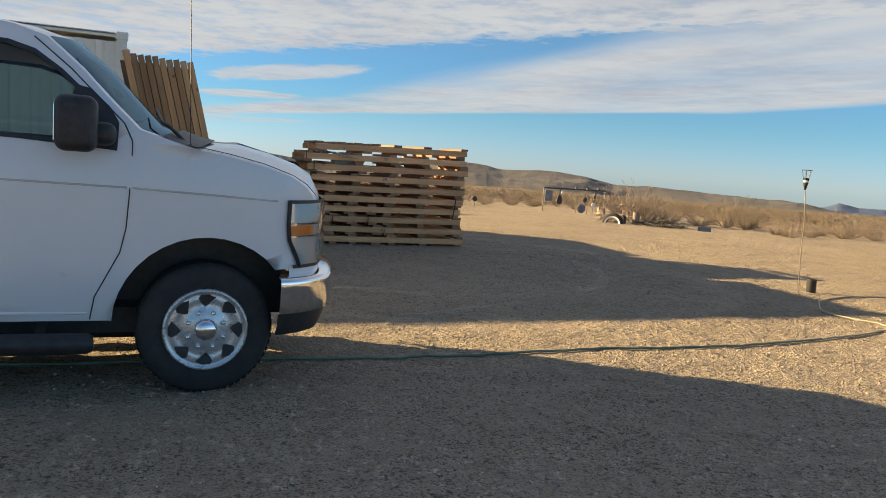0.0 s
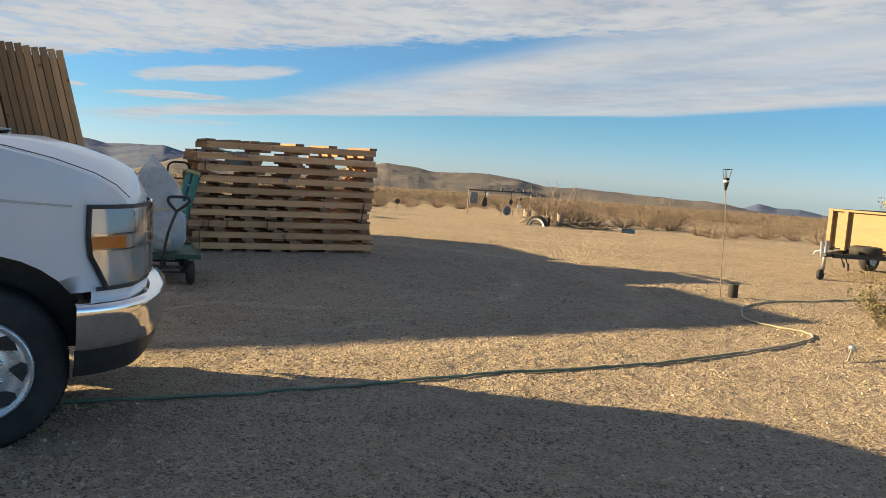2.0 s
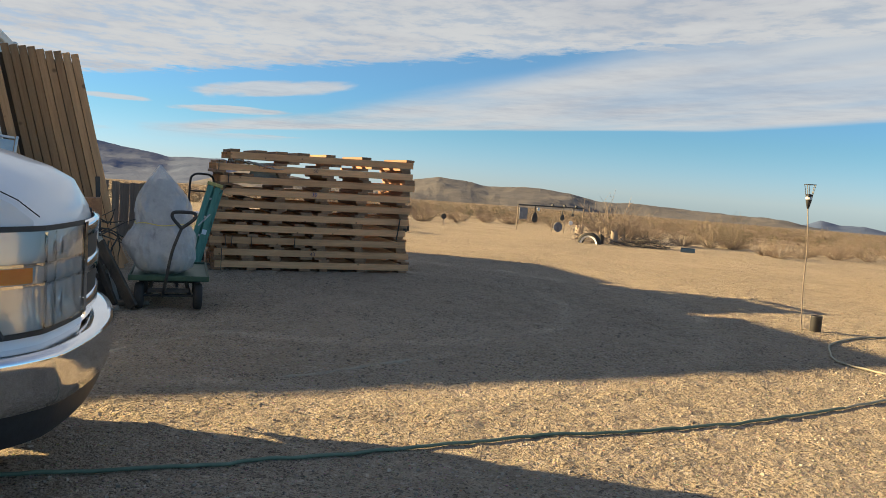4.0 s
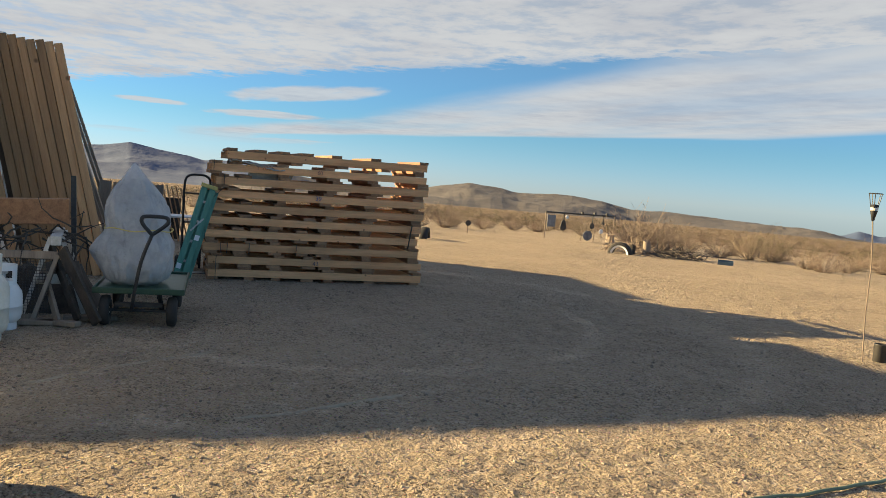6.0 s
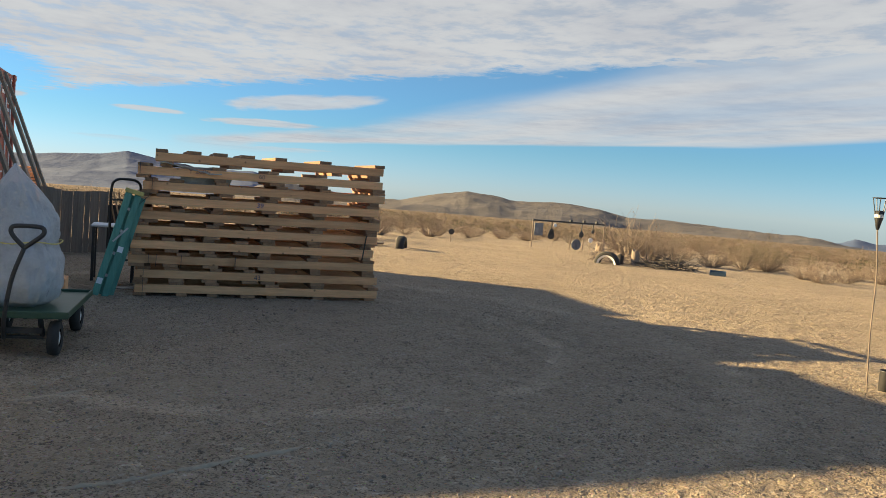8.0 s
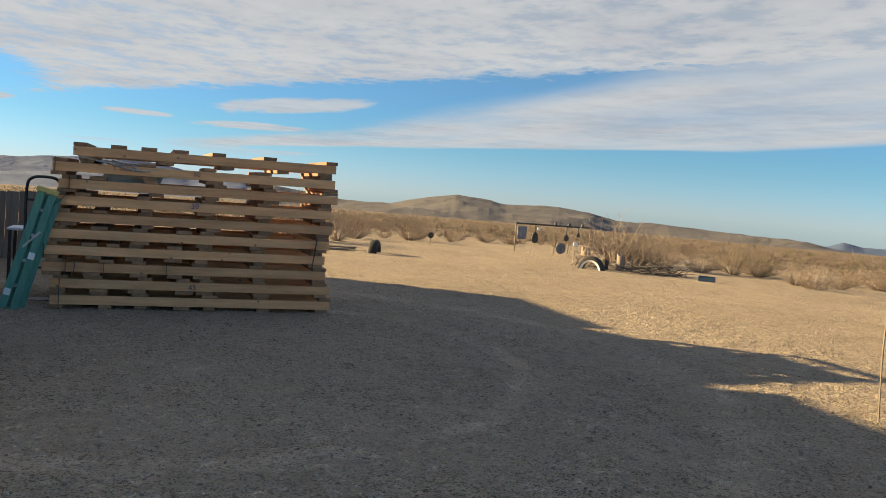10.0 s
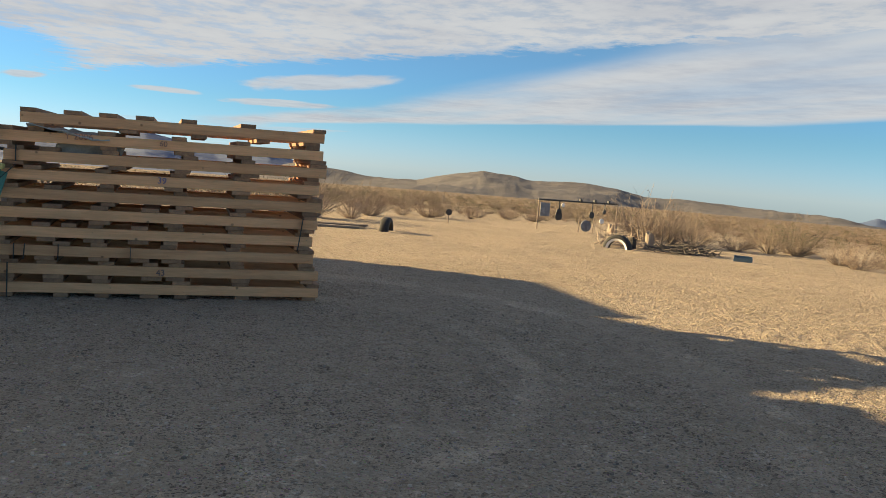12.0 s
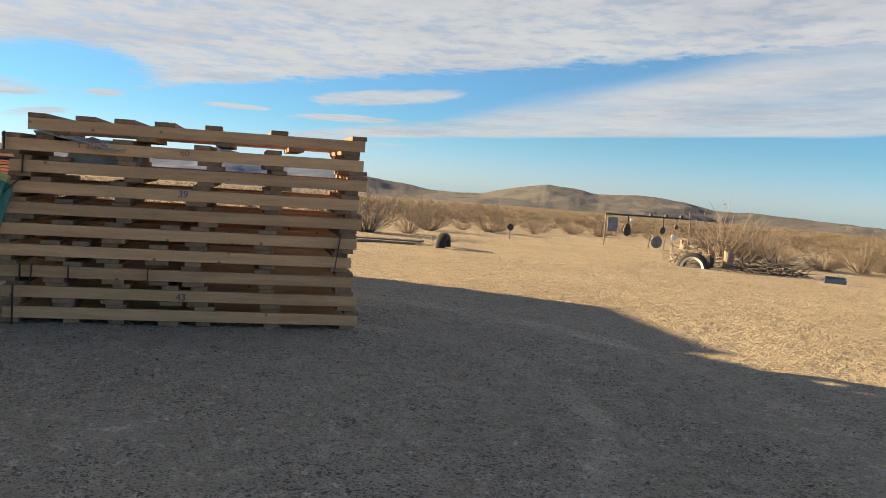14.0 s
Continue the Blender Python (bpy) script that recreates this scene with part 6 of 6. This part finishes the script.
def far_scrub():
    """The plain's countless far shrubs."""
    rnd = random.Random(99)
    V, F, I = [], [], []
    for k in range(4600):
        az = rnd.uniform(-24, 74)
        d = shrub_start(az) + 14 + 520 * rnd.random() ** 1.8
        x, y = 3 + d * math.sin(radians(az)), 4 + d * math.cos(radians(az))
        z = level(x, y)
        s = rnd.uniform(0.28, 0.85)
        mi = 0 if rnd.random() < 0.55 else 1
        for j in range(130 if d < 90 else 60 if d < 200 else 22):
            a, o, u = rnd.uniform(0, 6.283), s * rnd.random() ** 0.6 * 0.75, rnd.random()
            c = Vector((x + math.cos(a) * o, y + math.sin(a) * o, z + s * u * (0.85 - 0.5 * (o / s) ** 2)))
            r = s * rnd.uniform(0.025, 0.065) * (1 if d < 90 else 1.5 if d < 200 else 2.4)
            e = Vector((rnd.uniform(-1, 1), rnd.uniform(-1, 1), rnd.uniform(-1, 1))).normalized() * r
            f = Vector((rnd.uniform(-1, 1), rnd.uniform(-1, 1), rnd.uniform(-1, 1))).normalized() * r
            n = len(V)
            V.extend((tuple(c + e), tuple(c + f), tuple(c - e * 0.7 - f * 0.6)))
            F.append((n, n + 1, n + 2))
            I.append(mi)
    me = bpy.data.meshes.new("far_scrub")
    me.from_pydata(V, [], F)
    me.materials.append(M["leaf_dry"])
    me.materials.append(M["leaf_olive"])
    me.polygons.foreach_set("material_index", I)
    tagged(new("far_scrub", me), "endless brown scrub covering the desert plain", "scrub", kind="stuff")


far_scrub()
creosote = plant_mesh("creosote_bush", 55, 0.80, 0.95, 64, 3600, 0.036, "leaf_creosote")
for x, y, s, rz in ((9.1, 5.8, 0.9, 10), (9.6, 5.3, 1.1, 130), (10.0, 5.9, 1.1, 300), (9.4, 4.7, 0.85, 220)):
    ob = new("creosote_bush", creosote)
    ob.matrix_basis = pose(x, y, level(x, y) - 0.01, 0, 0, rz) @ Matrix.Diagonal((s, s, s, 1))
    tagged(ob, "dry creosote bush with olive leaves and grey branches", "shrub", "creosote bushes in the yard")
ob = new("creosote_bush", creosote)
ob.matrix_basis = on(18.7, 11.8, 0, 40) @ Matrix.Diagonal((1.5, 1.5, 1.95, 1))
tagged(ob, "tall green creosote bush behind the trailer", "shrub")
t = thing("garden_torch", "leaning stake with a wire-crowned torch cup behind the trailer", "garden torch", at=on(17.9, 10.75, 0, 0))
part("stake", tube([(-0.3, 0, 0), (0.12, -0.1, 1.35)], 0.01), "twig", t)
part("torch_cup", lathe([(0, 0), (0.03, 0.05), (0.036, 0.16), (0, 0.165)], 12, m=pose(0.12, -0.1, 1.33, 0, 18, 0)), "black_plastic", t)
for a in range(5):
    part("crown_wire", tube([(0.16, -0.1, 1.47), (0.22 + 0.09 * math.cos(a * 1.2566), -0.1 + 0.09 * math.sin(a * 1.2566), 1.72)], 0.005, 5), "black_metal", t)


def brush_pile(name, x, y, n, r, h, material, label, seed):
    rnd = random.Random(seed)
    bm = bmesh.new()
    for k in range(n):
        a, o = rnd.uniform(0, 6.283), r * rnd.random() ** 0.6
        p = Vector((x + math.cos(a) * o * 1.7, y + math.sin(a) * o * 0.7, 0))
        p.z = level(p.x, p.y) + rnd.random() * h * (1 - o / r * 0.7)
        d = Vector((rnd.uniform(-1, 1), rnd.uniform(-0.6, 0.6), rnd.uniform(-0.12, 0.35))).normalized()
        line = [p]
        for j in range(3):
            d = (d + Vector((rnd.uniform(-0.4, 0.4), rnd.uniform(-0.4, 0.4), rnd.uniform(-0.25, 0.2)))).normalized()
            line.append(line[-1] + d * rnd.uniform(0.08, 0.2))
        tube(line, 0.013, 3, bm, 0.004)
    ob = part(name, bm, material)
    tagged(ob, label, "brush pile", kind="stuff")


brush_pile("brush_pile", 15.6, 20.2, 150, 0.55, 0.30, "charred", "heap of dark dead branches on the sand", 61)
brush_pile("brush_pile", 14.9, 21.2, 130, 0.7, 0.28, "twig", "heap of pale dry twigs beside the tyre", 62)
brush_pile("brush_pile", 17.7, 24.6, 110, 0.9, 0.9, "twig", "sprawling pale dead bush behind the tyres", 63)


# ---- stones and ruts on the yard ----
def pebbles():
    rnd = random.Random(7)
    V, F, C = [], [], []
    cube = [(-1, -1, -1), (1, -1, -1), (1, 1, -1), (-1, 1, -1), (-0.7, -0.7, 0.9), (0.7, -0.7, 0.9), (0.7, 0.7, 0.9), (-0.7, 0.7, 0.9)]
    quads = [(4, 5, 6, 7), (0, 1, 5, 4), (1, 2, 6, 5), (2, 3, 7, 6), (3, 0, 4, 7)]
    for k in range(52000):
        if k < 34000:
            x, y = rnd.uniform(-0.5, 9.0), rnd.uniform(1.9, 12.5)
        else:
            x, y = rnd.uniform(-1, 17), rnd.uniform(2, 24)
        s = min(0.0105, 0.0026 * rnd.paretovariate(2.3))
        a = rnd.uniform(0, 6.283)
        ca, sa = math.cos(a), math.sin(a)
        sx, sy, sz = s * rnd.uniform(0.7, 1.4), s * rnd.uniform(0.7, 1.2), s * rnd.uniform(0.45, 0.9)
        z = level(x, y) + sz * 0.4
        n = len(V)
        C.append((x, y))
        for vx, vy, vz in cube:
            px, py = vx * sx * rnd.uniform(0.75, 1.1), vy * sy * rnd.uniform(0.75, 1.1)
            V.append((x + px * ca - py * sa, y + px * sa + py * ca, z + vz * sz * rnd.uniform(0.8, 1.1)))
        F.extend(tuple(n + i for i in q) for q in quads)
    C, V = np.array(C), np.array(V)
    V[:, 2] += np.repeat(relief(C[:, 0], C[:, 1]), len(cube))
    me = bpy.data.meshes.new("pebbles")
    me.from_pydata(V.tolist(), [], F)
    me.materials.append(M["pebble"])
    tagged(new("pebbles", me), "loose tan and grey pebbles strewn over the yard", "pebbles", kind="stuff")


pebbles()


def ridge(points, w, h, seed):
    rnd = random.Random(seed)
    bm = bmesh.new()
    rows = []
    line = smooth_line([(x, y, 0) for x, y in points], 40)
    for i, p in enumerate(line):
        d = (line[min(i + 1, len(line) - 1)] - line[max(0, i - 1)]).normalized()
        o = Vector((-d.y, d.x, 0))
        hh = h * min(1, i / 12, (len(line) - 1 - i) / 12) * rnd.uniform(0.5, 1.2)
        row = []
        for k, f in enumerate((-1, -0.45, 0, 0.45, 1)):
            q = p + o * w * f * rnd.uniform(0.8, 1.2)
            row.append(bm.verts.new((q.x, q.y, level(q.x, q.y) - 0.006 + (0, 0.7, 1, 0.65, 0)[k] * hh)))
        rows.append(row)
    for a, b in zip(rows, rows[1:]):
        for k in range(4):
            bm.faces.new((a[k], b[k], b[k + 1], a[k + 1]))
    ob = part("sand_ridge", bm, "ridge_sand", smooth=True)
    tagged(ob, "thin pale ridge of sand along a wheel track", "sand ridge", kind="stuff")


M["ridge_sand"] = mat("pale_sand", (0.30, 0.245, 0.175), (0.44, 0.36, 0.26), 12, 0.95, 0.5, fine=90, vary=0)
ridge([(2.38, 7.07), (2.9, 7.22), (3.4, 7.42), (3.9, 7.62)], 0.022, 0.02, 1)
ridge([(0.9, 7.65), (1.5, 8.2), (2.0, 8.55), (2.5, 8.88)], 0.02, 0.016, 2)
